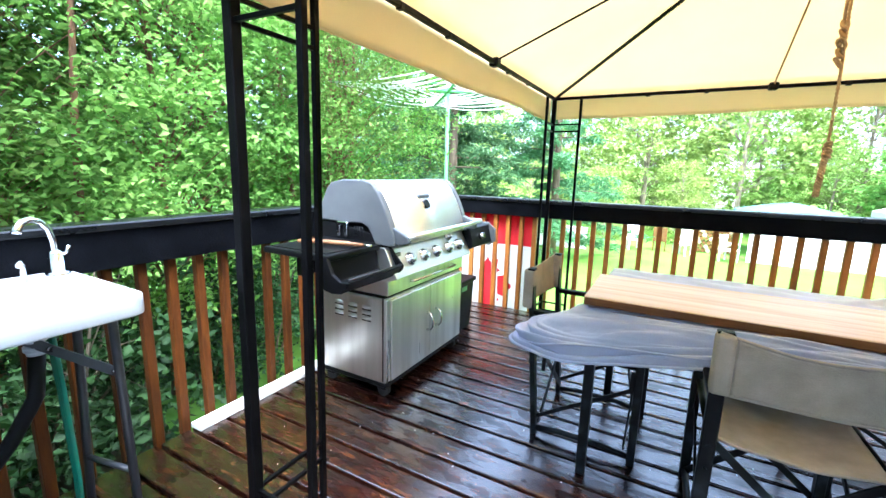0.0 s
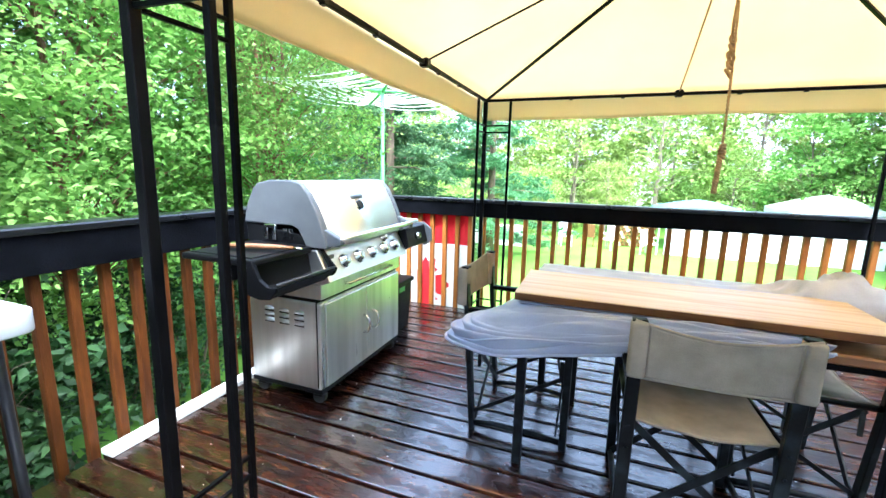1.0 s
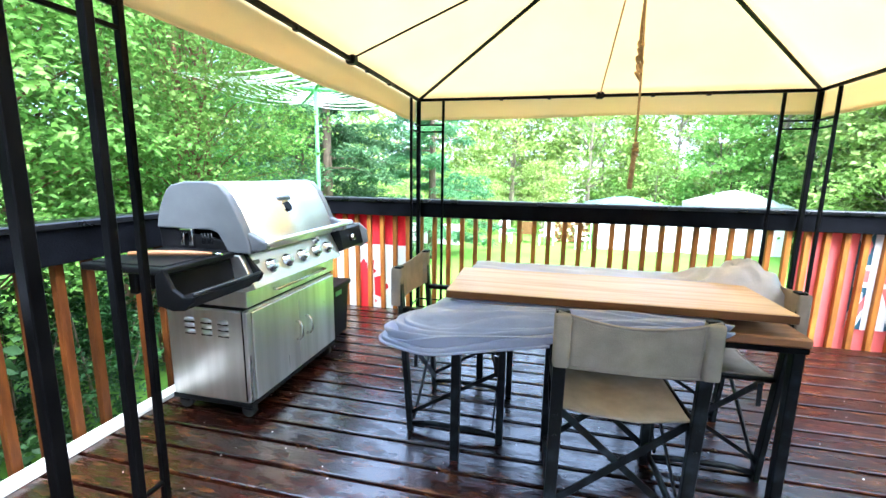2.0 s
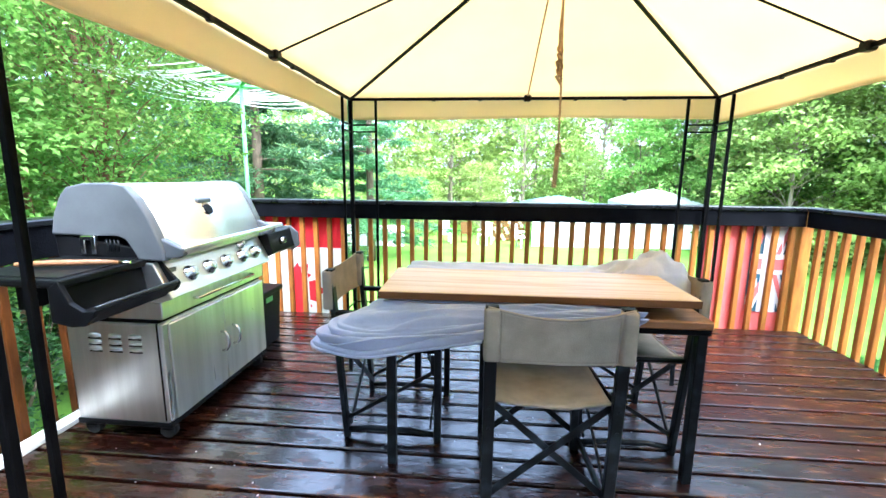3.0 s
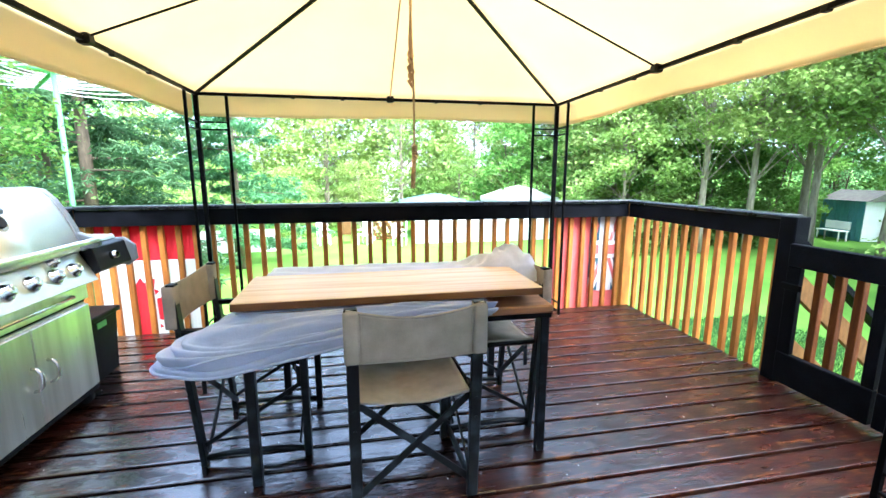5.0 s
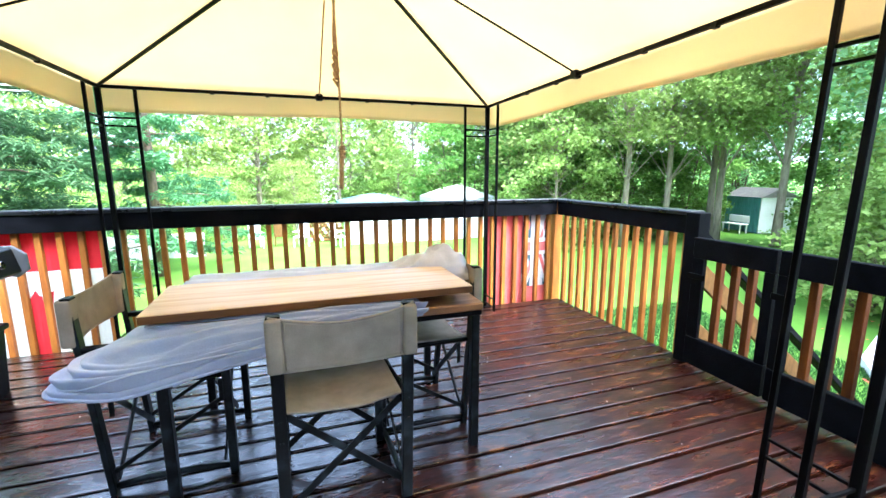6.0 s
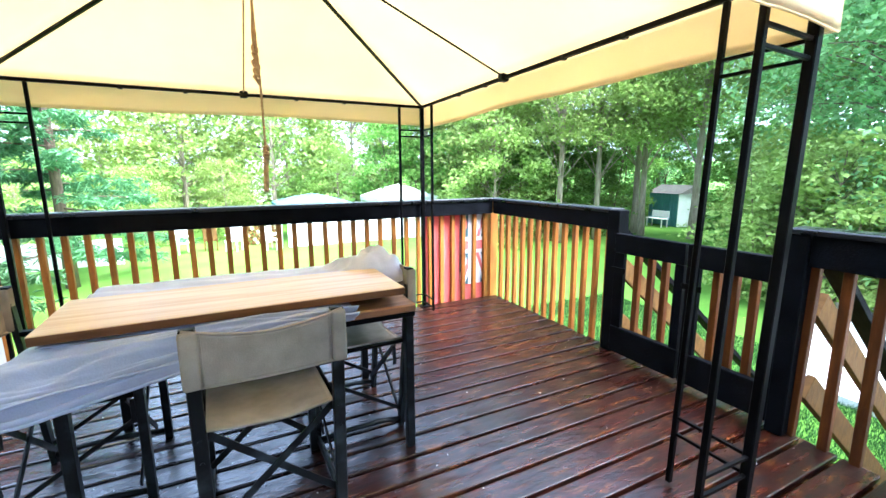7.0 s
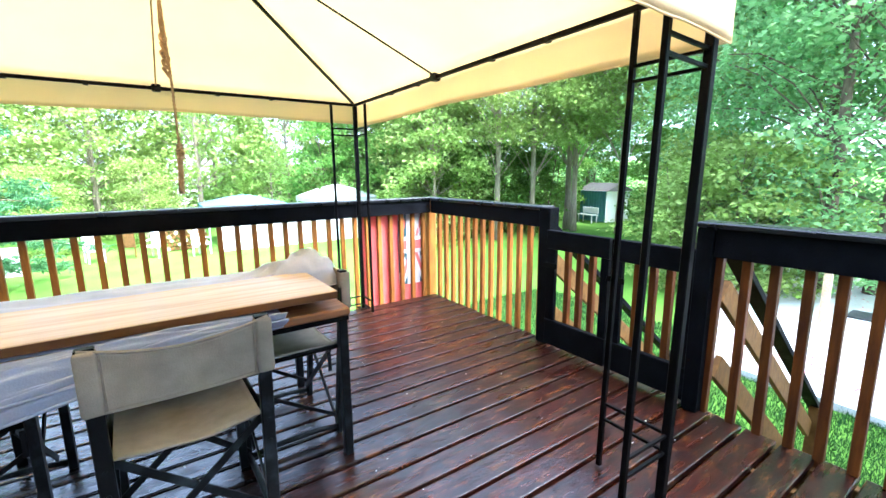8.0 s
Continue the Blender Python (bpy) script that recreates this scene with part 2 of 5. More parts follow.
# pale leaf green, lifted further for the bright haze over the far trees
M_LEAF_FAR = leaf_material("glare_pale_leaves", (0.20, 0.30, 0.06), (0.34, 0.45, 0.13))
M_LEAF_DEEP = leaf_material("deep_green_leaves", (0.135, 0.27, 0.092), (0.27, 0.43, 0.18), 0.52)
# the shade under the tree crowns is put into this leaf colour
M_LEAF_SHADE = leaf_material("shade_darkened_shrub_leaves", (0.011, 0.032, 0.008), (0.034, 0.078, 0.02), 0.3)
M_NEEDLE = leaf_material("pine_needles", (0.07, 0.17, 0.07), (0.125, 0.25, 0.105), 0.35)
M_FENCE = material("white_fence_paint", (0.80, 0.80, 0.80), (0.72, 0.72, 0.71), scale=2, rough=0.6, bump=0.1)
M_TENT_BLUE = material("pale_blue_tent_cloth", (0.135, 0.286, 0.360), (0.117, 0.253, 0.324), scale=2, rough=0.8, bump=0.05, translucent=0.3)
M_TENT_WHITE = material("white_tent_cloth", (0.78, 0.78, 0.76), (0.72, 0.72, 0.70), scale=2, rough=0.8, bump=0.05, translucent=0.3)
M_TEAL = material("teal_painted_boards", (0.10, 0.27, 0.29), (0.08, 0.22, 0.24), scale=3, stretch=(6, 6, 1), rough=0.6, bump=0.2)
M_ROOF = material("grey_shingles", (0.16, 0.15, 0.14), (0.11, 0.10, 0.10), scale=6, rough=0.9, bump=0.4)
M_GREEN_PAINT = material("light_green_paint", (0.16, 0.50, 0.16), (0.13, 0.42, 0.13), scale=6, rough=0.45, bump=0.1)
M_LINE = material("white_line", (0.78, 0.78, 0.76), rough=0.6, bump=0.0)
M_SHADE_GROUND = material("shade_dark_ground", (0.035, 0.028, 0.018), (0.06, 0.055, 0.025), scale=3, rough=0.95, bump=1.0, fine=25, grit=0.8, spec=0.1)
M_PETAL = material("red_petals", (0.60, 0.02, 0.04), (0.5, 0.02, 0.03), rough=0.6, bump=0.0)
M_RED_PAINT = material("red_paint", (0.55, 0.03, 0.03), rough=0.5, bump=0.05)
M_WOOD_HANDLE = material("brown_wooden_handle", (0.26, 0.12, 0.05), (0.18, 0.08, 0.03), scale=6, stretch=(1, 6, 6), rough=0.55, bump=0.1)
M_GLASS_DARK = material("dark_window_glass", (0.02, 0.025, 0.03), rough=0.05, bump=0.0)

# ---- building helpers ----
PLACE = {}


def thing(name, x, y, z, label, category, group="", kind="", turn=0.0):
    e = new(name)
    e.empty_display_size = 0.1
    e.matrix_basis = pose(x, y, z, 0, 0, turn)
    PLACE[e] = e.matrix_basis.copy()
    return tagged(e, label, category, group, kind)


def mesh_of(name, bm, mat, smooth=False):
    me = bpy.data.meshes.new(name)
    bm.normal_update()
    bm.to_mesh(me)
    bm.free()
    for mt in (mat if isinstance(mat, (list, tuple)) else [mat]):
        me.materials.append(mt)
    if smooth:
        me.polygons.foreach_set("use_smooth", [True] * len(me.polygons))
    return me


def part(name, bm, mat, parent, label="", at=None, smooth=False):
    """Links a bmesh (or a shared mesh) as one mesh object under a thing or a part; geometry and 'at' are in world metres."""
    me = bm if isinstance(bm, bpy.types.Mesh) else mesh_of(name, bm, mat, smooth)
    ob = new(name, me)
    m = at if at is not None else Matrix.Identity(4)
    if parent is not None:
        ob.parent = parent
        ob.matrix_parent_inverse = PLACE[parent].inverted()
    ob.matrix_basis = m
    PLACE[ob] = m.copy()
    if label:
        ob["label"] = label
    return ob


def single(name, bm, mat, label, category, group="", kind="", smooth=False, at=None):
    """A thing that is one mesh."""
    return tagged(part(name, bm, mat, None, "", at, smooth), label, category, group, kind)


def box(bm, x0, y0, z0, x1, y1, z1, bevel=0.0, m=None, seg=1):
    g = bmesh.ops.create_cube(bm, size=1.0)["verts"]
    bmesh.ops.transform(bm, matrix=Matrix.Translation(((x0 + x1) / 2, (y0 + y1) / 2, (z0 + z1) / 2)) @ Matrix.Diagonal((abs(x1 - x0), abs(y1 - y0), abs(z1 - z0), 1)), verts=g)
    if bevel:
        es = list({e for v in g for e in v.link_edges})
        r = bmesh.ops.bevel(bm, geom=es, offset=bevel, segments=seg, affect="EDGES", profile=0.5)
        g = list({v for f in r["faces"] for v in f.verts} | {v for v in g if v.is_valid})
    if m is not None:
        bmesh.ops.transform(bm, matrix=m, verts=[v for v in g if v.is_valid])
    return bm


def B(x0, y0, z0, x1, y1, z1, bevel=0.003, m=None, seg=1):
    return box(bmesh.new(), x0, y0, z0, x1, y1, z1, bevel, m, seg)


def beam(bm, a, b, w, h, bevel=0.0, up=(0, 0, 1)):
    """A bar of section w by h from a to b."""
    a, b = Vector(a), Vector(b)
    d = b - a
    x = d.normalized()
    u = Vector(up)
    if abs(x.dot(u)) > 0.98:
        u = Vector((0, 1, 0))
    y = u.cross(x).normalized()
    z = x.cross(y)
    m = Matrix((x, y, z)).transposed().to_4x4()
    m.translation = (a + b) / 2
    return box(bm, -d.length / 2, -w / 2, -h / 2, d.length / 2, w / 2, h / 2, bevel, m)


def bar(a, b, w, h=None, bevel=0.002, up=(0, 0, 1)):
    return beam(bmesh.new(), a, b, w, h or w, bevel, up)


def tube(bm, pts, r, n=8, cap=True, radii=None):
    """A round tube along points."""
    pts = [Vector(p) for p in pts]
    rings, prev = [], None
    for i, p in enumerate(pts):
        d = (pts[min(i + 1, len(pts) - 1)] - pts[max(i - 1, 0)]).normalized()
        if prev is None:
            prev = d.orthogonal().normalized()
        s = (prev - d * prev.dot(d)).normalized()
        prev = s
        t = d.cross(s)
        q = radii[i] if radii else r
        rings.append([bm.verts.new(p + (s * math.cos(k * math.tau / n) + t * math.sin(k * math.tau / n)) * q) for k in range(n)])
    for a, b in zip(rings, rings[1:]):
        for k in range(n):
            bm.faces.new((a[k], a[(k + 1) % n], b[(k + 1) % n], b[k])).smooth = True
    if cap:
        bm.faces.new(rings[0][::-1])
        bm.faces.new(rings[-1])
    return bm


def T(pts, r, n=8, radii=None):
    return tube(bmesh.new(), pts, r, n, True, radii)


def cyl(bm, c, axis, r, h, n=20, r2=None):
    c, ax = Vector(c), Vector(axis).normalized()
    return tube(bm, [c - ax * h / 2, c + ax * h / 2], r, n, True, [r, r if r2 is None else r2])


def prism(bm, outline, axis, a, b):
    """Extrudes a closed outline of 2D points along an axis ('x', 'y' or 'z') from a to b."""
    def at(p, q):
        return {"x": (q, p[0], p[1]), "y": (p[0], q, p[1]), "z": (p[0], p[1], q)}[axis]
    lo = [bm.verts.new(at(p, a)) for p in outline]
    hi = [bm.verts.new(at(p, b)) for p in outline]
    k = len(outline)
    bm.faces.new(lo[::-1])
    bm.faces.new(hi)
    for i in range(k):
        bm.faces.new((lo[i], lo[(i + 1) % k], hi[(i + 1) % k], hi[i]))
    bmesh.ops.recalc_face_normals(bm, faces=bm.faces[:])
    return bm


def soften(bm, off, seg=2, angle=0.5):
    es = [e for e in bm.edges if len(e.link_faces) == 2 and e.calc_face_angle(0) > angle]
    bmesh.ops.bevel(bm, geom=es, offset=off, segments=seg, affect="EDGES", profile=0.5)
    return bm


def arc(cx, cz, r, a0, a1, n):
    return [(cx + r * math.cos(radians(a0 + (a1 - a0) * i / n)), cz + r * math.sin(radians(a0 + (a1 - a0) * i / n))) for i in range(n + 1)]


rng = random.Random(7)
nprng = np.random.default_rng(5)

# ---- ground, added house wall ----
GROUND = -1.6
bm = bmesh.new()
N = 60
cells = [[None] * (N + 1) for _ in range(N + 1)]
for i in range(N + 1):
    for j in range(N + 1):
        u, v = (i / N * 2 - 1), (j / N * 2 - 1)
        x, y = 400 * u * abs(u) ** 1.6, 400 * v * abs(v) ** 1.6 + 6
        d = math.hypot(x - 0.7, y - 2)
        h = 0.10 * noise.noise(Vector((x * 0.12, y * 0.12, 0))) + max(0.0, d - 26) * 0.03
        cells[i][j] = bm.verts.new((x, y, GROUND + h * min(1, d / 8)))
for i in range(N):
    for j in range(N):
        bm.faces.new((cells[i][j], cells[i + 1][j], cells[i + 1][j + 1], cells[i][j + 1])).smooth = True
single("ground", bm, M_GRASS, "bright green mown lawn round the raised deck", "lawn", kind="structure")

# dark patch laid on the lawn for the shade under trees beside the deck
bm = bmesh.new()
ring = []
for k in range(40):
    a = k / 40 * math.tau
    r = 1 + 0.18 * noise.noise(Vector((math.cos(a) * 2, math.sin(a) * 2, 5)))
    ring.append((-4.9 + 3.2 * r * math.cos(a), -0.9 + 3.6 * r * math.sin(a)))
prism(bm, ring, "z", GROUND - 0.2, GROUND + 0.05)
single("soil_bed", bm, M_SHADE_GROUND, "dark ground patch put in for the shade under the trees", "soil", kind="structure")

# unseen wall added behind the deck: its height shades boards, its paint bounces light
bm = B(-9, -1.65, GROUND, 10, -1.45, 5.6, 0)
house = single("house_wall", bm, M_SIDING, "unseen house wall of pale siding, added to shade and reflect", "wall", kind="structure")
for k in range(29):
    z = GROUND + 0.1 + k * 0.24
    part("siding_board", prism(bmesh.new(), [(-1.45, z), (-1.425, z), (-1.446, z + 0.24), (-1.45, z + 0.24)], "x", -9, 10), M_SIDING, house)

# ---- deck ----
PITCH, GAP = 0.1455, 0.017
deck = tagged(part("deck_frame", B(-1.60, -1.40, -0.24, 2.96, 4.17, -0.20, 0), M_STAIR, None), "timber frame under the wet deck boards", "deck", kind="structure")
for a in ((-1.605, -1.40, -0.24, -1.565, 4.16, -0.036), (2.925, -1.40, -0.24, 2.965, 4.16, -0.036), (-1.565, 4.125, -0.24, 2.925, 4.163, -0.036)):
    part("rim_joist", B(*a), M_STAIR, deck)
for k in range(9):
    x = -1.3 + k * 0.5
    part("joist", B(x, -1.40, -0.20, x + 0.038, 4.12, -0.037), M_STAIR, deck)

# ---- railings ----
FASCIA0, CAP0, TOP = 0.862, 0.988, 1.02


def baluster_mesh(name, h, mat):
    bm = B(-0.019, -0.019, -h, 0.019, 0.019, 0, 0.003)
    return mesh_of(name, bm, mat)


LONG = baluster_mesh("baluster", 1.0, M_CEDAR)
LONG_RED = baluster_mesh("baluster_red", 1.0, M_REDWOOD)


def run(a, b, step):
    k = 0
    while a + k * step <= b:
        yield a + k * step
        k += 1


rail_back = thing("railing", 0.7, 4.17, 0, "black stained top rail over orange-brown square balusters along the deck's far edge", "railing", kind="structure")
part("top_cap", B(-1.72, 4.135, CAP0, 3.13, 4.275, TOP, 0.006), M_BLACK_CAP, rail_back, "wet black wooden cap board")
part("rail_board", B(-1.62, 4.15, FASCIA0, 3.03, 4.188, CAP0, 0.003), M_BLACK_WOOD, rail_back, "black wooden rail board")
for x in run(-1.692, 3.02, 0.126):
    part("baluster", LONG, None, rail_back, at=pose(x + rng.uniform(-0.004, 0.004), 4.208, 0.93, 0, rng.uniform(-0.3, 0.3), 0))
part("corner_post", B(3.035, 4.192, -0.25, 3.125, 4.27, CAP0, 0.004), M_CEDAR, rail_back)
part("corner_post", B(-1.71, 4.192, -0.25, -1.63, 4.27, CAP0, 0.004), M_CEDAR, rail_back)

rail_left = thing("railing", -1.64, 1.5, 0, "black stained top rail over orange-brown balusters beside the trees", "railing", kind="structure")
part("top_cap", B(-1.735, -1.40, CAP0, -1.605, 4.132, TOP - 0.002, 0.006), M_BLACK_CAP, rail_left, "wet black wooden cap board")
part("rail_board", B(-1.658, -1.40, 0.835, -1.62, 4.147, CAP0, 0.003), M_BLACK_WOOD, rail_left, "black wooden rail board")
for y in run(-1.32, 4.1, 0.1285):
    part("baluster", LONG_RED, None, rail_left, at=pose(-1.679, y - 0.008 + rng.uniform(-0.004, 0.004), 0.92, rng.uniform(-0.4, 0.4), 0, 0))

rail_right = thing("railing", 3.05, 3.3, 0, "black stained top rail over orange-brown balusters beside the gate", "railing", kind="structure")
part("top_cap", B(3.015, 2.60, CAP0, 3.145, 4.132, TOP - 0.002, 0.006), M_BLACK_CAP, rail_right, "wet black wooden cap board")
part("rail_board", B(3.03, 2.60, FASCIA0, 3.068, 4.147, CAP0, 0.003), M_BLACK_WOOD, rail_right, "black wooden rail board")
for y in run(2.675, 4.12, 0.1155):
    part("baluster", LONG, None, rail_right, at=pose(3.088, y + rng.uniform(-0.004, 0.004), 0.93, rng.uniform(-0.4, 0.4), 0, 0))
part("gate_post", B(2.965, 2.49, 0.002, 3.065, 2.592, 1.015, 0.005), M_BLACK_WOOD, rail_right, "black square gate post")

rail_near = thing("railing", 2.94, 0.2, 0, "black stained top rail over red-brown balusters above the stairs", "railing", kind="structure")
part("top_cap", B(2.895, -1.40, CAP0, 3.03, 1.480, TOP - 0.004, 0.006), M_BLACK_CAP, rail_near, "wet black wooden cap board")
part("rail_board", B(2.92, -1.40, 0.845, 2.958, 1.397, CAP0, 0.003), M_BLACK_WOOD, rail_near, "black wooden rail board")
part("gate_post", B(2.905, 1.40, 0.002, 3.01, 1.478, CAP0 - 0.001, 0.005), M_BLACK_WOOD, rail_near, "black square gate post")
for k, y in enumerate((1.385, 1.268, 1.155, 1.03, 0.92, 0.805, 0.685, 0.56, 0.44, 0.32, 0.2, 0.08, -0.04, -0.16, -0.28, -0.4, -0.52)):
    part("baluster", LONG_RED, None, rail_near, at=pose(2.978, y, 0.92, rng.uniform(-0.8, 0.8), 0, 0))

# ---- gate ----
for y0, y1, tilt in ((1.985, 2.482, 0.0), (1.483, 1.968, 0.0)):
    g = thing("gate", 2.95, y1, 0.0, "black framed wooden gate leaf with brown slats, shut", "gate", "gate leaves", "structure")
    part("top_rail", B(2.93, y0, 0.735, 2.97, y1, 0.865, 0.004), M_BLACK_WOOD, g)
    part("bottom_rail", B(2.93, y0, 0.03, 2.97, y1, 0.215, 0.004), M_BLACK_WOOD, g)
    part("stile", B(2.933, y0, 0.216, 2.967, y0 + 0.055, 0.734, 0.003), M_BLACK_WOOD, g)
    part("stile", B(2.933, y1 - 0.075, 0.216, 2.967, y1, 0.734, 0.003), M_BLACK_WOOD, g)
    for f in (0.2, 0.47, 0.74):
        yy = y1 - 0.075 - f * (y1 - y0 - 0.13)
        part("slat", B(2.972, yy - 0.019, 0.10, 3.01, yy + 0.019, 0.80, 0.003), M_REDWOOD, g)
    part("hinge", B(2.925, y1 - 0.10, 0.60, 2.93, y1 + 0.02, 0.635, 0.001), M_STEEL_BLACK, g)

# ---- stairs ----
stairs = thing("stairs", 4.1, 2.0, GROUND, "brown wooden steps with black handrails down to the lawn", "stairs", kind="structure")
for k in range(8):
    x = 3.075 + k * 0.25
    z = -0.19 - k * 0.185
    part("tread", B(x, 1.44, z - 0.038, x + 0.27, 2.56, z, 0.003), M_STAIR, stairs)


def sloped(y, off, x0, x1, w, h, name, mat, label=""):
    f = lambda x: 0.90 - 0.795 * (x - 3.07) + off
    part(name, bar((x0, y, f(x0)), (x1, y, f(x1)), w, h, 0.003), mat, stairs, label)


for y in (2.60, 1.40):
    s = 0.03 if y > 2 else -0.03
    sloped(y, 0.0, 3.08, 5.2, 0.09, 0.04, "handrail", M_BLACK_WOOD, "black sloping handrail")
    sloped(y, -0.245, 3.08, 5.0, 0.036, 0.125, "side_board", M_STAIR)
    sloped(y, -0.665, 3.08, 4.6, 0.036, 0.125, "side_board", M_STAIR)
    sloped(y - s * 2.6, -1.10, 3.08, 4.7, 0.04, 0.24, "stringer", M_STAIR)
    for x in ((3.95, 5.0) if y > 2 else (5.0,)):
        part("stair_post", B(x, y + s - 0.03, GROUND, x + 0.085, y + s + 0.045, 0.86 - 0.795 * (x - 3.07), 0.004), M_STAIR, stairs)

# white strip along the deck's edge
single("trim", B(-1.632, 1.50, 0.0, -1.556, 4.12, 0.026, 0.003), M_WHITE_TRIM, "white painted strip along the deck's edge", "trim", kind="structure")

# ---- gazebo ----
GX0, GX1, GY0, GY1, EAVE, RISE = -0.682, 2.222, 1.17, 4.10, 1.855, 0.565
CX, CY = (GX0 + GX1) / 2, 2.70
gaz = thing("gazebo", CX, CY, 0, "beige cloth gazebo on slim black steel posts over the deck", "gazebo")


def corner(x, y, sx, sy, lean=0.0):
    """A post with two thinner side bars, joined by rungs; it leans a little about its top."""
    tilt = Matrix.Translation((x, y, EAVE)) @ Matrix.Rotation(radians(lean), 4, "Y") @ Matrix.Translation((-x, -y, -EAVE))
    post = part("post", B(x - 0.016, y - 0.016, 0.004, x + 0.016, y + 0.016, EAVE, 0.003), M_STEEL_BLACK, gaz, "black steel corner post", tilt)
    near = y < 2
    w = (0.235 if sx > 0 else 0.268) if near else 0.215
    low = (0.23, 0.30) if near else (0.045, 0.12)
    for dx, dy in ((sx * w, 0), (0, sy * (0.27 if near else 0.21))):
        part("side_bar", B(x + dx - 0.010, y + dy - 0.010, 0.012, x + dx + 0.010, y + dy + 0.010, EAVE - 0.012, 0.002), M_STEEL_BLACK, post, "", tilt)
        for z in (*low, 1.595, 1.65):
            part("rung", bar((x, y, z), (x + dx, y + dy, z), 0.012, 0.012, 0.001), M_STEEL_BLACK, post, "", tilt)
    part("foot", B(x - 0.05, y - 0.05, 0.001, x + 0.05, y + 0.05, 0.007, 0.001), M_STEEL_BLACK, post, "", tilt)


for x, sx in ((GX0, 1), (GX1, -1)):
    for y, sy in ((GY0, 1), (GY1, -1)):
        corner(x - (0.02 if x > 2 and y < 2 else 0), y, sx, sy, (2.0 if x > 2 else 0.7) if y < 2 else 0.0)
APEX = Vector((CX, CY, EAVE + RISE))
cs = [Vector((GX0, GY0, EAVE)), Vector((GX1 - 0.02, GY0, EAVE)), Vector((GX1, GY1, EAVE)), Vector((GX0, GY1, EAVE))]
for a, b in zip(cs, cs[1:] + cs[:1]):
    mid = (a + b) / 2
    if abs(a.x - b.x) < 0.1:
        mid.y = 2.80
    # each eave bar is two lengths joined at the middle with a slight sag
    part("eave_bar", bar(a, mid, 0.022, 0.022, 0.002), M_STEEL_BLACK, gaz)
    part("eave_bar", bar(mid, b, 0.022, 0.022, 0.002), M_STEEL_BLACK, gaz)
    back = a.y > 4 and b.y > 4
    part("rib", bar(mid + Vector((0, 0, 0.008)), APEX - Vector((0, 0, 0.03)), 0.009, 0.009, 0.001), M_ROPE if back else M_STEEL_BLACK, gaz, "slim rib rod")
    part("clip", B(mid.x - 0.028, mid.y - 0.028, mid.z - 0.022, mid.x + 0.028, mid.y + 0.028, mid.z + 0.026, 0.008), M_BLACK_PLASTIC, gaz, "black plastic joint clip")
    for f in (0.24, 0.37, 0.63, 0.76):
        q = a.lerp(b, f)
        part("tie", B(q.x - 0.014, q.y - 0.014, q.z - 0.018, q.x + 0.014, q.y + 0.014, q.z + 0.008, 0.003), M_BLACK_PLASTIC, gaz)
for c in cs:
    part("hip_bar", bar(c, APEX - Vector((0, 0, 0.02)), 0.018, 0.018, 0.002), M_STEEL_BLACK, gaz)


def cloth(name, f, nu, nv, mat, parent, label="", thick=0.0):
    bm = bmesh.new()
    g = [[bm.verts.new(f(i / nu, j / nv)) for j in range(nv + 1)] for i in range(nu + 1)]
    for i in range(nu):
        for j in range(nv):
            bm.faces.new((g[i][j], g[i + 1][j], g[i + 1][j + 1], g[i][j + 1])).smooth = True
    ob = part(name, bm, mat, parent, label)
    if thick:
        s = ob.modifiers.new("thickness", "SOLIDIFY")
        s.thickness, s.offset = thick, 0.0
    return ob


OV = 0.035
ec = [Vector((GX0 - OV, GY0 - OV, EAVE + 0.012)), Vector((GX1 - 0.02 + OV, GY0 - OV, EAVE + 0.012)), Vector((GX1 + OV, GY1 + OV, EAVE + 0.012)), Vector((GX0 - OV, GY1 + OV, EAVE + 0.012))]
AP = APEX + Vector((0, 0, 0.012))
DROPS = (0.20, 0.19, 0.165, 0.19)
for k in range(4):
    a, b = ec[k], ec[(k + 1) % 4]

    def panel(u, v, a=a, b=b, k=k):
        e = a.lerp(b, u)
        p = e.lerp(AP, v)
        sag = 0.030 * math.sin(math.pi * v) * math.sin(math.pi * u) + 0.006 * math.sin(u * 9 + k) * (1 - v)
        return p - Vector((0, 0, sag * 0.25)) + Vector((0, 0, 0.004 * noise.noise(p * 3)))

    cloth("roof_panel", panel, 20, 14, M_CANOPY, gaz, "beige cloth roof panel", 0.002)
    drop = DROPS[k]
    out = (b - a).normalized().cross(Vector((0, 0, 1)))

    def valance(u, v, a=a, b=b, k=k, drop=drop, out=out):
        e = a.lerp(b, u) + out * (0.006 + 0.012 * v * math.sin(u * 16 + k * 2) + 0.006 * v * noise.noise(Vector((u * 25, k, v))))
        return e - Vector((0, 0, v * (drop + 0.008 * math.sin(u * 7 + k)) - 0.004))

    val = cloth("valance", valance, 60, 6, M_CANOPY, gaz, "beige cloth edge flap", 0.003)
    hem = [valance(i / 60, 1.0) for i in range(61)]
    part("hem", T(hem, 0.0035, 6), M_CANOPY, val)

# rope hanging from the gazebo's peak
rope = thing("rope", 0.775, 2.53, 1.17, "frayed brown jute rope with knots hanging from the gazebo peak", "rope")


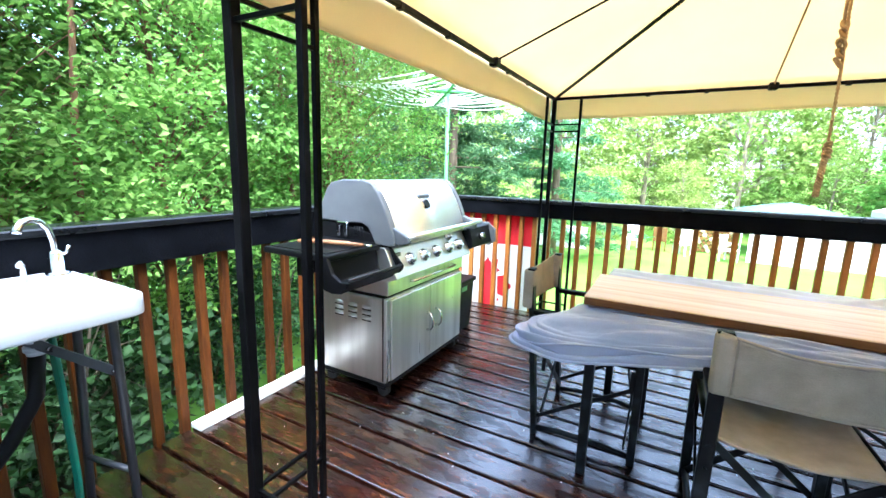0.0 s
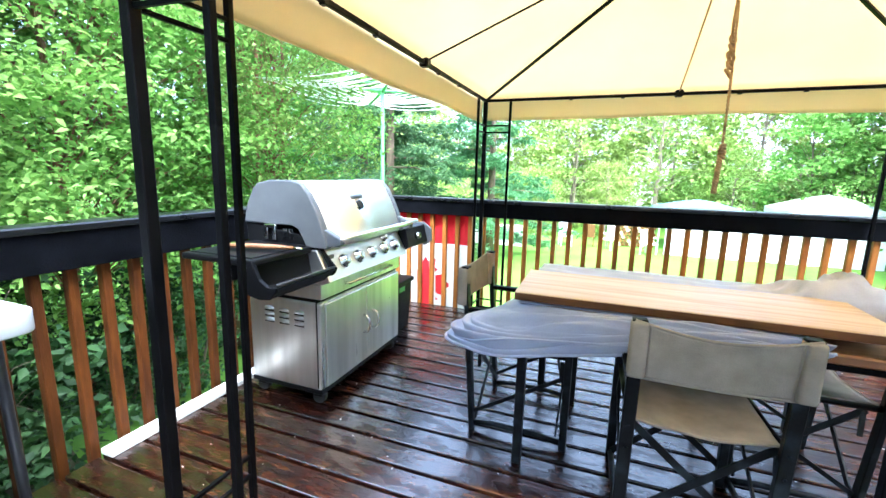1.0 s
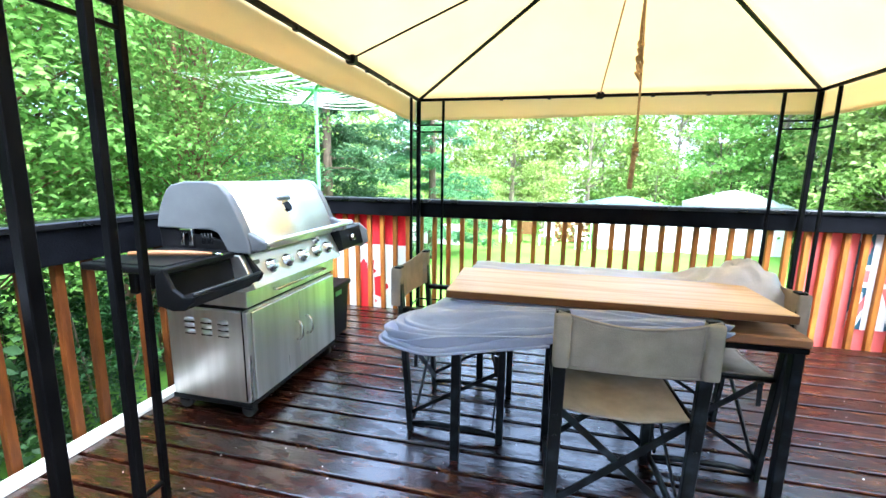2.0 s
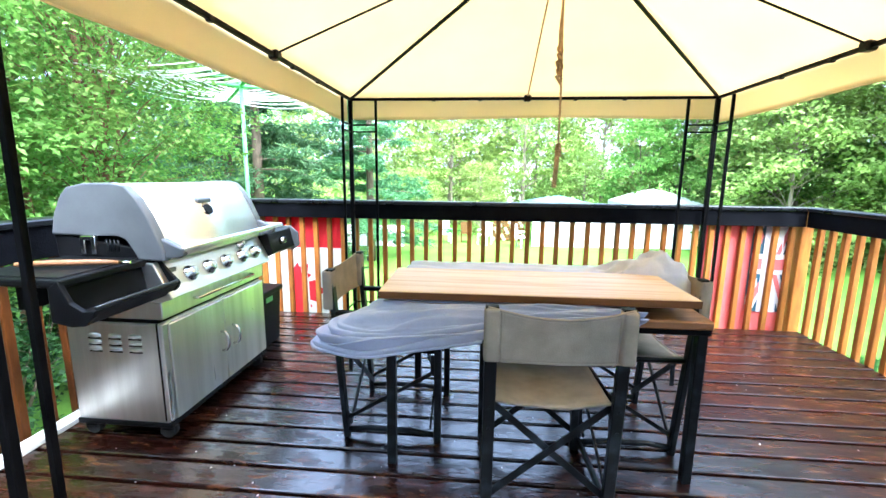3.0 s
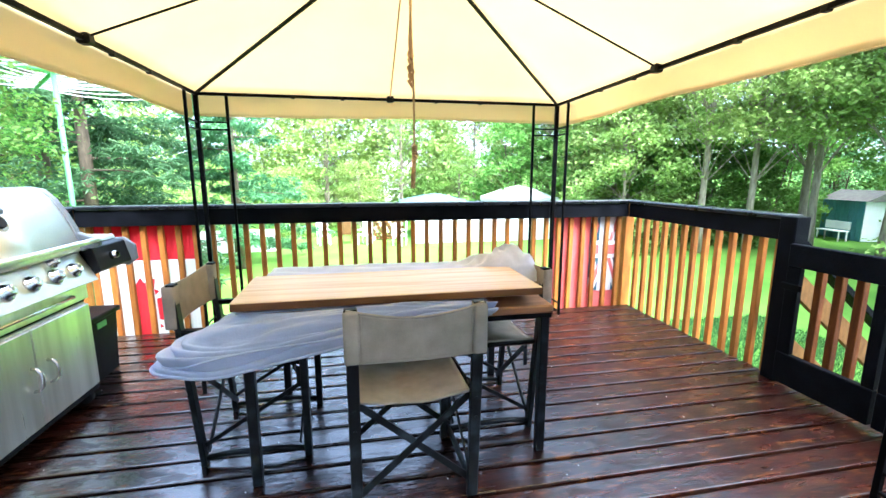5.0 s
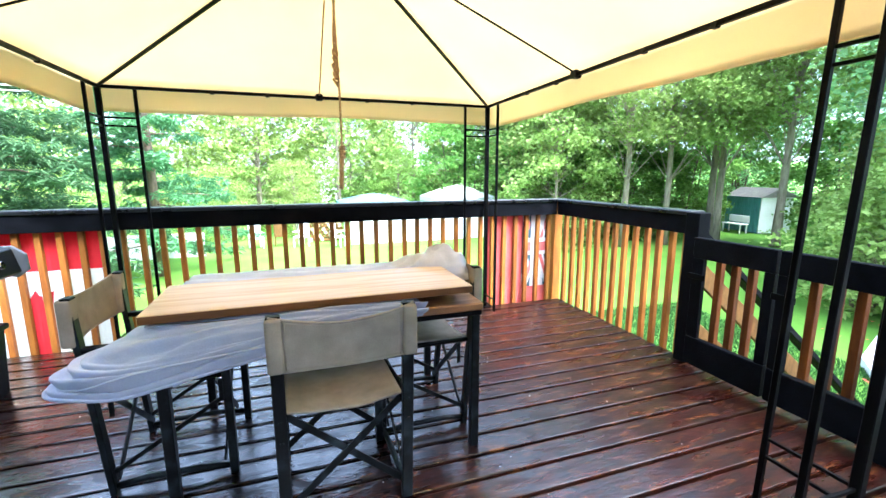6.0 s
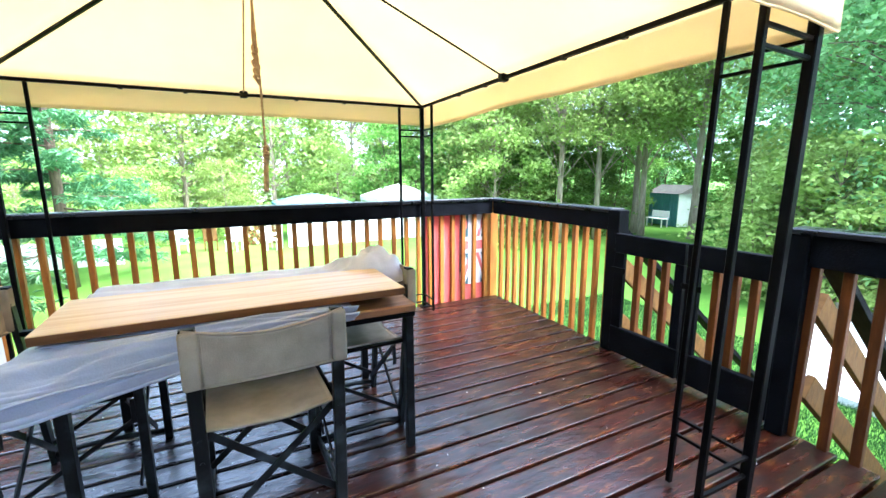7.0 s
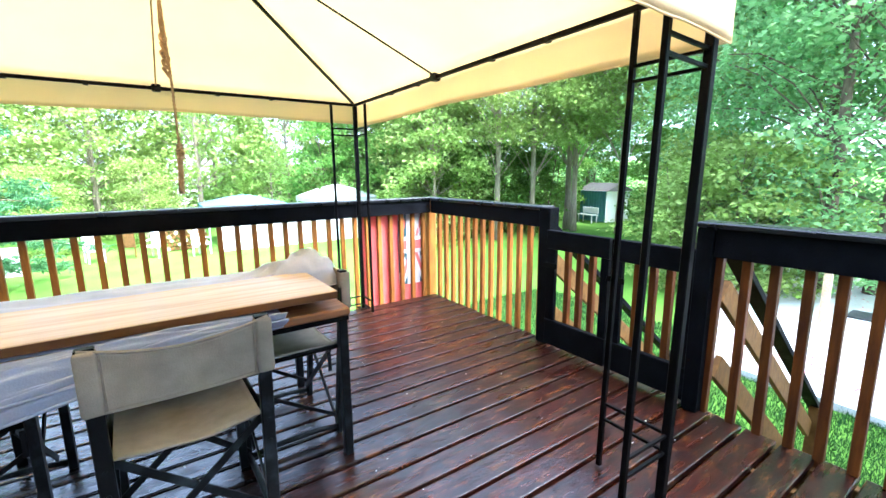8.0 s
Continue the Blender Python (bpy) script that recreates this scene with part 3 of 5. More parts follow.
def strand(pts, r, turns):
    """Three strands twisted round a line."""
    bm = bmesh.new()
    P = [Vector(p) for p in pts]
    n = 60
    for s in range(3):
        line = []
        for i in range(n + 1):
            f = i / n * (len(P) - 1)
            k = min(int(f), len(P) - 2)
            c = P[k].lerp(P[k + 1], f - k)
            a = i / n * turns * math.tau + s * math.tau / 3
            line.append(c + Vector((math.cos(a), math.sin(a), 0)) * r * 0.55)
        tube(bm, line, r * 0.6, 5)
    return bm


part("cord", strand([(0.775, 2.66, 2.36), (0.768, 2.53, 2.02), (0.774, 2.53, 1.80), (0.780, 2.53, 1.60), (0.781, 2.53, 1.35)], 0.0065, 26), M_ROPE, rope)
part("cord", strand([(0.782, 2.66, 2.36), (0.772, 2.545, 2.02), (0.763, 2.54, 1.86), (0.765, 2.538, 1.72)], 0.006, 16), M_ROPE, rope)
part("tail", strand([(0.781, 2.53, 1.35), (0.776, 2.53, 1.26), (0.771, 2.53, 1.165)], 0.011, 6), M_ROPE, rope, "unravelled rope end")


def knot(c, r, h, seed):
    bm = bmesh.new()
    q = random.Random(seed)
    for k in range(5):
        a0 = q.uniform(0, 6)
        pts = [(c[0] + math.cos(a0 + t * 0.5) * r * (1 + 0.2 * math.sin(t)), c[1] + math.sin(a0 + t * 0.5) * r, c[2] - h / 2 + h * (k + 0.5 * math.sin(t * 0.5)) / 4.5) for t in range(14)]
        tube(bm, pts, 0.0065, 6)
    return bm


part("knot", knot((0.782, 2.53, 1.345), 0.010, 0.05, 3), M_ROPE, rope, "round rope knot")
part("knot", knot((0.767, 2.533, 1.735), 0.011, 0.15, 4), M_ROPE, rope, "long rope coil")
rope.matrix_basis = pose(0.778, 2.64, 1.195)

# ---- table ----
table = thing("patio_table", 0.69, 2.48, 0, "dark-legged patio table with an oiled brown wooden top, half covered", "table")
part("tabletop", B(0.03, 2.125, 0.668, 1.315, 2.95, 0.703, 0.006), M_TABLE, table, "oiled brown plank top")
part("frame", B(0.035, 2.13, 0.645, 1.31, 2.945, 0.667, 0.003), M_STEEL_BLACK, table, "black steel frame")
for x in (0.04, 1.262):
    for y in (2.135, 2.89):
        part("leg", B(x + 0.006, y + 0.006, 0.001, x + 0.044, y + 0.044, 0.644, 0.003), M_STEEL_WORN, table, "dark square steel leg")

board = thing("wooden_board", 0.026, 2.112, 0.752, "pale wet wooden plank with dark edges lying on the covered table", "board")
bmat = pose(0.026, 2.112, 0.752, 0.3, 0.1, 0.9)
part("plank", B(0, 0, 0, 1.237, 0.43, 0.034, 0.004, bmat, 2), M_BOARD, board)
part("edge_strip", B(0.002, -0.003, 0.002, 1.235, -0.0005, 0.031, 0.001, bmat), M_EDGE, board, "darker sawn edge")
part("edge_strip", B(1.2375, 0.002, 0.002, 1.240, 0.428, 0.031, 0.001, bmat), M_EDGE, board, "darker sawn end")

# ---- table cover ----
cover = thing("table_cover", 0.5, 2.5, 0.7, "wet grey cloth table cover, bunched and hanging over the table's corner", "cover")


def lerp_list(ks, s):
    """A smooth curve through points at given parameters."""
    n = len(ks)
    k = 0
    while k < n - 2 and s > ks[k + 1][0]:
        k += 1
    f = (s - ks[k][0]) / (ks[k + 1][0] - ks[k][0])
    p0, p1, p2, p3 = (Vector(ks[min(max(k + j, 0), n - 1)][1]) for j in (-1, 0, 1, 2))
    return 0.5 * (2 * p1 + (p2 - p0) * f + (2 * p0 - 5 * p1 + 4 * p2 - p3) * f * f + (3 * p1 - p0 - 3 * p2 + p3) * f * f * f)


TOPLINE = [(0, (0.12, 2.44, 0.733)), (0.25, (0.08, 2.15, 0.736)), (0.6, (0.52, 2.10, 0.744)), (1, (1.02, 2.10, 0.722))]
HEM = [(0, (0.02, 2.44, 0.70)), (0.12, (-0.08, 2.33, 0.61)), (0.25, (-0.29, 2.20, 0.527)), (0.33, (-0.17, 2.10, 0.525)), (0.45, (0.02, 2.07, 0.530)), (0.62, (0.33, 2.06, 0.60)), (0.82, (0.70, 2.06, 0.68)), (1, (1.03, 2.07, 0.705))]


def drape(u, v):
    a, b = lerp_list(TOPLINE, u), lerp_list(HEM, u)
    p = a.lerp(b, v)
    out = (b - a)
    out.z = 0
    out = out.normalized() if out.length > 0.005 else Vector((0, -1, 0))
    bulge = math.sin(math.pi * min(1, v * 1.02)) * (0.075 if u < 0.5 else 0.075 - 0.06 * (u - 0.5)) * min(1, max(0.12, (u - 0.12) * 2.6))
    p += out * bulge * 0.40 + Vector((0, 0, bulge * 0.75))
    # long creases run from the hanging tip along the hem; above them the cloth is drawn smooth over the table's edge
    w = 0.0
    wob = 0.05 * noise.noise(Vector((u * 3.0, 1.7, 7.0)))
    for c, slope, amp, wid in CREASES:
        d = (v - c - slope * (u - 0.3) - wob) / wid
        fade = max(0.35, 0.75 + 1.3 * noise.noise(Vector((u * 3.2, c * 9.0, 2.0))))
        w += amp * fade * (math.exp(-d * d) - 0.55 * math.exp(-(d - 1.7) * (d - 1.7))) * min(1.0, max(0.0, u - 0.06) * 6)
    if u > 0.42:
        f = min(1.0, (u - 0.42) / 0.25)
        for k in range(5):
            d = (v - 0.08 - k * 0.17 - 0.75 * (u - 0.78) - wob) / 0.045
            w += f * 0.013 * max(0.0, 0.35 + 1.3 * noise.noise(Vector((u * 3.5, k * 3.1, 5.0)))) * math.exp(-d * d)
    w += 0.022 * noise.noise(Vector((u * 5.0 + v * 3.0, v * 2.5 - u * 2.0, 4.0))) * min(1.0, v * 4) + 0.003 * noise.noise(Vector((u * 30.0, v * 14.0, 2.0)))
    return p + out * w * 0.9 + Vector((0, 0, w * 0.6))


# place across the drop, slope along the cloth, height and width of each crease
CREASES = ((0.96, 0.02, 0.034, 0.024), (0.87, 0.10, 0.040, 0.034), (0.74, 0.24, 0.030, 0.034), (0.66, 0.34, 0.014, 0.022), (0.42, -0.30, 0.012, 0.09))
cloth("hanging_side", drape, 150, 70, M_COVER, cover, "", 0.004)
hem = [drape(i / 90, 1.0) for i in range(8, 91)]
part("hem", T(hem, 0.007, 6), M_COVER, cover, "rolled seam", smooth=True)
hem2 = [drape(i / 90, 0.90) + Vector((0, -0.004, 0.0)) for i in range(10, 91)]
part("hem", T(hem2, 0.005, 6), M_COVER, cover, "", smooth=True)


def flat(u, v):
    x = 0.04 + u * 1.38
    y = 2.13 + v * 0.83
    z = 0.735 + 0.010 * noise.noise(Vector((x * 5, y * 9, 0))) + 0.006 * abs(math.sin(y * 26 + x * 3))
    if y > 2.56:
        z += 0.012
    lump = math.exp(-(((x - 1.31) / 0.24) ** 2 + ((y - 2.66) / 0.15) ** 2))
    z += lump * (0.095 + 0.08 * (0.5 - abs(noise.noise(Vector((x * 9, y * 9, 3)))) * 2) + 0.02 * noise.noise(Vector((x * 25, y * 25, 5))))
    if y > 2.9:
        z -= (y - 2.9) * 2.2
        y = 2.9 + (y - 2.9) * 0.6
    if x > 1.385 and y > 2.4:
        z -= (x - 1.385) * 1.5
    if x > 0.98 and y < 2.5:
        z = 0.707 + (y - 2.13) * 0.02
        x = 0.98 + (x - 0.98) * (0.35 + 0.65 * max(0, (y - 2.40)) / 0.1 if y > 2.40 else 0.15)
    return Vector((x, y, z))


cloth("top_side", flat, 90, 50, M_COVER, cover, "", 0.004)

# ---- chairs ----


def director_chair():
    """A folding chair facing +y, its back towards -y, centred at the origin."""
    c = thing("folding_chair", 0, 0, 0, "taupe canvas folding chair with a dark worn steel frame", "chair", "chairs round the table")
    W, D, SEAT = 0.222, 0.235, 0.445
    for s in (-1, 1):
        x = s * W
        part("rear_leg", bar((x, -D + 0.03, 0.0), (x, -D - 0.03, 0.815), 0.042, 0.024, 0.003, up=(0, 1, 0)), M_STEEL_WORN, c, "worn dark steel rear leg")
        part("front_leg", B(x - 0.018, D - 0.02, 0, x + 0.018, D + 0.012, 0.60, 0.003), M_STEEL_WORN, c, "worn dark steel front leg")
        part("foot_rail", T([(x, -D + 0.03, 0.03), (x, -0.1, 0.045), (x, 0.1, 0.045), (x, D, 0.03)], 0.013, 8), M_STEEL_WORN, c)
        part("armrest", B(x - 0.022, -D - 0.01, 0.60, x + 0.022, D + 0.02, 0.622, 0.006), M_STEEL_BLACK, c, "black armrest")
        part("seat_rail", T([(s * 0.215, -D + 0.01, SEAT), (s * 0.215, D, SEAT)], 0.012, 8), M_STEEL_BLACK, c)
        part("brace", bar((x * 0.98, D, 0.36), (x * 0.98, -D + 0.02, 0.08), 0.008, 0.018, 0.001), M_STEEL_WORN, c)
        part("back_cap", B(x - 0.022, -D - 0.045, 0.808, x + 0.022, -D - 0.012, 0.818, 0.003), M_STEEL_BLACK, c)
        for z in (0.36, 0.44):
            part("bolt", cyl(bmesh.new(), (x, -D - 0.015, z), (0, 1, 0), 0.006, 0.008, 8), M_STEEL_WORN, c)
    for y in (-D + 0.035, D - 0.05):
        part("cross_brace", bar((-W, y, 0.06), (0.215, y, SEAT - 0.01), 0.008, 0.026, 0.001, up=(0, 0, 1)), M_STEEL_WORN, c)
        part("cross_brace", bar((W, y + 0.012, 0.06), (-0.215, y + 0.012, SEAT - 0.01), 0.008, 0.026, 0.001), M_STEEL_WORN, c)
        part("strut", bar((-0.215, y + 0.02, SEAT - 0.02), (-W, y + 0.02, 0.33), 0.006, 0.018, 0.001), M_STEEL_WORN, c)
        part("strut", bar((0.215, y + 0.02, SEAT - 0.02), (W, y + 0.02, 0.33), 0.006, 0.018, 0.001), M_STEEL_WORN, c)

    def seat(u, v):
        x = -0.205 + 0.41 * u
        y = -D + 0.015 + v * (2 * D - 0.02)
        return Vector((x, y, SEAT + 0.012 - 0.022 * math.sin(math.pi * u) + 0.004 * noise.noise(Vector((x * 9, y * 9, 0)))))

    st = cloth("seat", seat, 24, 20, M_CANVAS, c, "sagging taupe canvas seat", 0.006)
    part("seat_hem", T([seat(i / 24, 0.0) for i in range(25)], 0.006, 6), M_CANVAS, st)

    def back(u, v):
        x = -0.237 + 0.474 * u
        z = 0.628 + 0.187 * v
        sag = math.sin(math.pi * u)
        y = -D - 0.022 - 0.075 * (z - 0.6) - 0.026 * sag - 0.006 + 0.004 * noise.noise(Vector((x * 8, z * 8, 2)))
        return Vector((x, y, z - 0.030 * sag * v + 0.004 * sag * (1 - v)))

    bk = cloth("backrest", back, 32, 14, M_CANVAS, c, "taupe canvas backrest", 0.006)
    for v in (0.0, 1.0):
        part("hem", T([back(i / 32, v) for i in range(33)], 0.0055, 6), M_CANVAS, bk)
    for s in (-1, 1):
        part("sleeve", B(s * W - 0.026, -D - 0.062, 0.629, s * W + 0.026, -D - 0.012, 0.813, 0.011, seg=2), M_CANVAS, bk, smooth=True)
        u = 0.10 if s < 0 else 0.90
        part("stitching", T([back(u, v / 6) + Vector((0, -0.004, 0)) for v in range(7)], 0.0016, 5), M_CANVAS, bk)
    return c


chair = director_chair()
chair.matrix_basis = pose(0.682, 2.14, 0.0, 0, 0, 2.0)
left = tagged(copy_thing(chair, pose(0.018, 2.55, 0.0, 0, 0, -91.0)), "taupe canvas folding chair at the table's end under the hanging cover")
right = tagged(copy_thing(chair, pose(1.10, 2.565, 0.0, 0, 0, 91.0)), "taupe canvas folding chair at the table's end beside the bunched cover")

# ---- barbecue ----
grill = thing("barbecue_grill", -1.23, 2.67, 0, "large stainless steel gas barbecue on a wheeled cabinet, lid shut", "barbecue")
X0, X1, Y0, Y1 = -1.475, -1.0, 2.24, 3.11
body = part("cabinet", B(X0, Y0, 0.085, X1 - 0.012, Y1, 0.575, 0.012, seg=2), M_STAINLESS, grill, "brushed steel cabinet")
part("base_frame", B(X0 - 0.003, Y0 - 0.003, 0.066, X1 - 0.004, Y1 + 0.003, 0.092, 0.004), M_BLACK_PLASTIC, body, "black base frame")
part("corner_trim", B(X1 - 0.02, Y0 - 0.004, 0.104, X1 + 0.001, Y0 + 0.03, 0.572, 0.007, seg=2), M_STAINLESS, body)
for y0, y1, hy in ((Y0 + 0.036, 2.678, 2.645), (2.682, Y1 - 0.006, 2.75)):
    d = part("door", B(X1 - 0.011, y0, 0.098, X1 + 0.004, y1, 0.562, 0.004), M_STAINLESS, grill, "brushed steel cabinet door")
    part("handle", T([(X1 + 0.003, hy, 0.39), (X1 + 0.025, hy, 0.387), (X1 + 0.042, hy, 0.365), (X1 + 0.045, hy, 0.335), (X1 + 0.042, hy, 0.305), (X1 + 0.025, hy, 0.283), (X1 + 0.003, hy, 0.28)], 0.0075, 10), M_CHROME, d, "curved chrome handle", smooth=True)
part("gap_strip", B(X0, Y0 + 0.002, 0.575, X1 - 0.02, Y1 - 0.002, 0.592, 0), M_BLACK_PLASTIC, grill)
draw = part("drip_drawer", B(X0, Y0, 0.592, X1 + 0.004, Y1, 0.672, 0.004), M_STAINLESS, grill, "steel drawer front")
part("drawer_handle", T([(X1 + 0.004, 2.45, 0.636), (X1 + 0.028, 2.46, 0.636), (X1 + 0.030, 2.70, 0.636), (X1 + 0.028, 2.955, 0.636), (X1 + 0.004, 2.965, 0.636)], 0.008, 10), M_CHROME, draw, "chrome bar handle")
# louvres in the side
for i in range(3):
    for j in range(3):
        x = -1.336 + i * 0.098
        z = 0.437 + j * 0.031
        lv = bmesh.new()
        bmesh.ops.create_uvsphere(lv, u_segments=14, v_segments=8, radius=1.0, matrix=Matrix.Translation((x, Y0, z + 0.010)) @ Matrix.Diagonal((0.033, 0.011, 0.0115, 1)))
        part("louvre", lv, M_STAINLESS_LID, body, "pressed steel louvre", smooth=True)
        part("slot", B(x - 0.031, Y0 - 0.0025, z - 0.007, x + 0.031, Y0 + 0.001, z - 0.0005, 0), M_BLACK_PLASTIC, body)
part("seam", B(X1 - 0.030, Y0 - 0.0055, 0.104, X1 - 0.025, Y0 + 0.002, 0.574, 0), M_BLACK_PLASTIC, body, "dark corner seam")
# sloping control panel
panel = part("control_panel", soften(prism(bmesh.new(), [(X0, 0.674), (X1 + 0.006, 0.674), (X1 + 0.062, 0.690), (X1 - 0.018, 0.85), (X0, 0.85)], "y", Y0, Y1 + 0.01), 0.006), M_STAINLESS_LID, grill, "sloping steel control panel")
nrm = Vector((0.16, 0, 0.08)).normalized()


def knob(y, z, r=0.031):
    f = (z - 0.690) / 0.16
    c = Vector((X1 + 0.062 - 0.080 * f, y, z))
    bm = bmesh.new()
    tube(bm, [c, c + nrm * 0.010, c + nrm * 0.012, c + nrm * 0.032, c + nrm * 0.037], r, 20, True, [r * 1.25, r * 1.2, r * 0.85, r * 0.8, r * 0.55])
    k = part("knob", bm, M_CHROME, panel, "chrome control knob")
    part("grip", bar(c + nrm * 0.034 - Vector((0, 0, r * 0.7)), c + nrm * 0.034 + Vector((0, 0, r * 0.7)), 0.010, 0.012, 0.002, up=nrm), M_STAINLESS, k)


for y in (2.413, 2.555, 2.700, 2.852, 2.99):
    knob(y, 0.768)
knob(2.89, 0.828, 0.023)
part("badge", B(X1 - 0.002, 2.285, 0.795, X1 + 0.012, 2.345, 0.815, 0.002), M_GREY_CAST, panel)
# firebox and lid
part("firebox", soften(prism(bmesh.new(), [(X0 + 0.01, 0.80), (X1 - 0.02, 0.80), (X1 - 0.03, 0.905), (X0 + 0.0, 0.97)], "y", Y0 + 0.01, Y1 - 0.01), 0.006), M_BLACK_PLASTIC, grill, "black firebox")
front = [(-1.375, 1.172), (-1.30, 1.187), (-1.17, 1.190), (-1.115, 1.178), (-1.07, 1.13), (-1.03, 1.06), (-0.995, 0.98), (-0.972, 0.905), (-0.968, 0.865)]
skin = front + [(x - 0.012, z - 0.012) for x, z in reversed(front)]
lid = part("lid", prism(bmesh.new(), skin, "y", Y0 + 0.045, Y1 - 0.055), M_STAINLESS_LID, grill, "polished steel lid")
for f in lid.data.polygons:
    f.use_smooth = abs(f.normal.y) < 0.5
edge = [(-1.478, 0.965), (-1.455, 1.06), (-1.41, 1.145), (-1.38, 1.174), (-1.30, 1.192), (-1.17, 1.195), (-1.108, 1.182), (-1.062, 1.132), (-1.022, 1.06), (-0.987, 0.98), (-0.963, 0.905), (-0.958, 0.858), (-1.08, 0.862), (-1.10, 0.90), (-1.13, 0.95), (-1.17, 0.965)]
for ya, yb in ((Y0 + 0.0, Y0 + 0.045), (Y1 - 0.055, Y1 - 0.01)):
    part("lid_end", soften(prism(bmesh.new(), edge, "y", ya, yb), 0.008, 2, 0.6), M_GREY_CAST, lid, "grey cast end plate")
part("lid_back", B(-1.47, Y0 + 0.045, 0.965, -1.44, Y1 - 0.055, 1.07, 0.004), M_GREY_CAST, lid)
part("lid_rear_panel", prism(bmesh.new(), [(-1.458, 1.06), (-1.375, 1.172), (-1.385, 1.16), (-1.46, 1.045)], "y", Y0 + 0.045, Y1 - 0.055), M_STAINLESS_LID, lid)
for y in (Y0 + 0.015, Y1 - 0.05):
    part("handle_bracket", soften(prism(bmesh.new(), [(-1.0, 0.955), (-0.97, 0.955), (-0.885, 0.915), (-0.88, 0.885), (-0.905, 0.872), (-0.98, 0.868)], "y", y, y + 0.035), 0.008), M_GREY_CAST, lid, "grey handle bracket")
part("lid_handle", T([(-0.892, Y0 + 0.03, 0.908), (-0.886, 2.4, 0.912), (-0.886, 2.95, 0.916), (-0.892, Y1 - 0.04, 0.916)], 0.014, 14), M_STAINLESS, lid, "long steel tube handle", smooth=True)
th = part("thermometer", cyl(bmesh.new(), (-1.036, 2.66, 1.048), (0.9, 0, 0.42), 0.042, 0.02, 24), M_CHROME, lid, "round chrome thermometer")
part("dial", cyl(bmesh.new(), (-1.028, 2.66, 1.052), (0.9, 0, 0.42), 0.027, 0.02, 24), M_BLACK_PLASTIC, th)
part("badge", bar((-1.056, 2.60, 1.098), (-1.056, 2.72, 1.098), 0.03, 0.030, 0.008), M_GREY_CAST, lid, "dark maker's badge")
# left side shelf with a front tray
SHELF = pose(-0.06, 0.06, 0.0)
TRAY = SHELF @ Matrix.Translation((-1.03, 0, 0)) @ Matrix.Diagonal((0.82, 1, 1, 1)) @ Matrix.Translation((1.03, 0, 0))
shelf = part("side_shelf", B(-1.41, 1.80, 0.835, -0.99, 2.236, 0.865, 0.008, seg=2), M_BLACK_PLASTIC, grill, "black side shelf", SHELF)
part("shelf_top", B(-1.385, 1.825, 0.865, -1.02, 2.225, 0.870, 0.003), M_BLACK_PLASTIC, shelf, "", SHELF)
tray = part("front_tray", soften(prism(bmesh.new(), [(-1.03, 0.834), (-1.005, 0.834), (-0.985, 0.735), (-0.90, 0.735), (-0.845, 0.765), (-0.832, 0.758), (-0.88, 0.706), (-0.96, 0.700), (-1.03, 0.715)], "y", 1.815, 2.22), 0.004), M_BLACK_PLASTIC, grill, "black front condiment tray", TRAY)
for y, top in ((1.797, [(-0.972, 0.83), (-0.945, 0.785), (-0.89, 0.757)]), (2.21, [(-0.945, 0.865), (-0.90, 0.82), (-0.85, 0.775)])):
    part("tray_end", soften(prism(bmesh.new(), [(-1.04, 0.834), (-0.99, 0.866)] + top + [(-0.832, 0.760), (-0.845, 0.735), (-0.885, 0.703), (-0.95, 0.697), (-1.04, 0.712)], "y", y, y + 0.02), 0.004), M_BLACK_PLASTIC, tray, "rounded end plate", TRAY)
part("tray_bar", T([(-0.842, 1.81, 0.768), (-0.842, 2.215, 0.768)], 0.006, 8), M_GREY_TUBE, tray, "dark steel towel bar", TRAY)
part("shelf_bracket", B(-1.40, 2.0, 0.70, -1.36, 2.24, 0.842, 0.004), M_BLACK_PLASTIC, grill)
for i, x in enumerate((-1.335, -1.285)):
    part("bracket", B(x, Y0 - 0.012, 0.885 - i * 0.0, x + 0.022, Y0 + 0.01, 0.955, 0.003), M_CHROME, grill, "pale steel hinge bracket")
part("bracket", B(-1.335, Y0 - 0.012, 0.945, -1.263, Y0 + 0.008, 0.965, 0.003), M_CHROME, grill)
for i in range(4):
    part("spring", T([(-1.21 + i * 0.018, Y0 - 0.01, 0.90), (-1.205 + i * 0.018, Y0 - 0.012, 0.925), (-1.21 + i * 0.018, Y0 - 0.01, 0.95)], 0.003, 6), M_STEEL_WORN, grill)
# right side burner box
sb = part("side_burner", B(-1.42, Y1 + 0.012, 0.80, -0.985, 3.47, 0.872, 0.008, seg=2), M_BLACK_PLASTIC, grill, "black side burner box")
part("burner_front", soften(prism(bmesh.new(), [(-0.985, 0.872), (-0.955, 0.862), (-0.925, 0.735), (-0.96, 0.715), (-1.02, 0.74), (-1.02, 0.87)], "y", Y1 + 0.012, 3.45), 0.006), M_BLACK_PLASTIC, sb)
part("burner_end", soften(prism(bmesh.new(), [(-1.10, 0.872), (-0.96, 0.878), (-0.90, 0.83), (-0.895, 0.74), (-0.95, 0.70), (-1.10, 0.73)], "y", 3.45, 3.472), 0.006), M_GREY_CAST, sb)
part("burner_knob", cyl(bmesh.new(), (-0.925, 3.27, 0.80), (0.97, 0, 0.23), 0.026, 0.035, 18, 0.019), M_CHROME, sb, "chrome burner knob")
part("burner_lid", soften(prism(bmesh.new(), [(-1.40, 0.874), (-1.0, 0.874), (-1.01, 0.90), (-1.38, 0.905)], "y", 3.135, 3.45), 0.005), M_STAINLESS, sb, "steel burner lid")
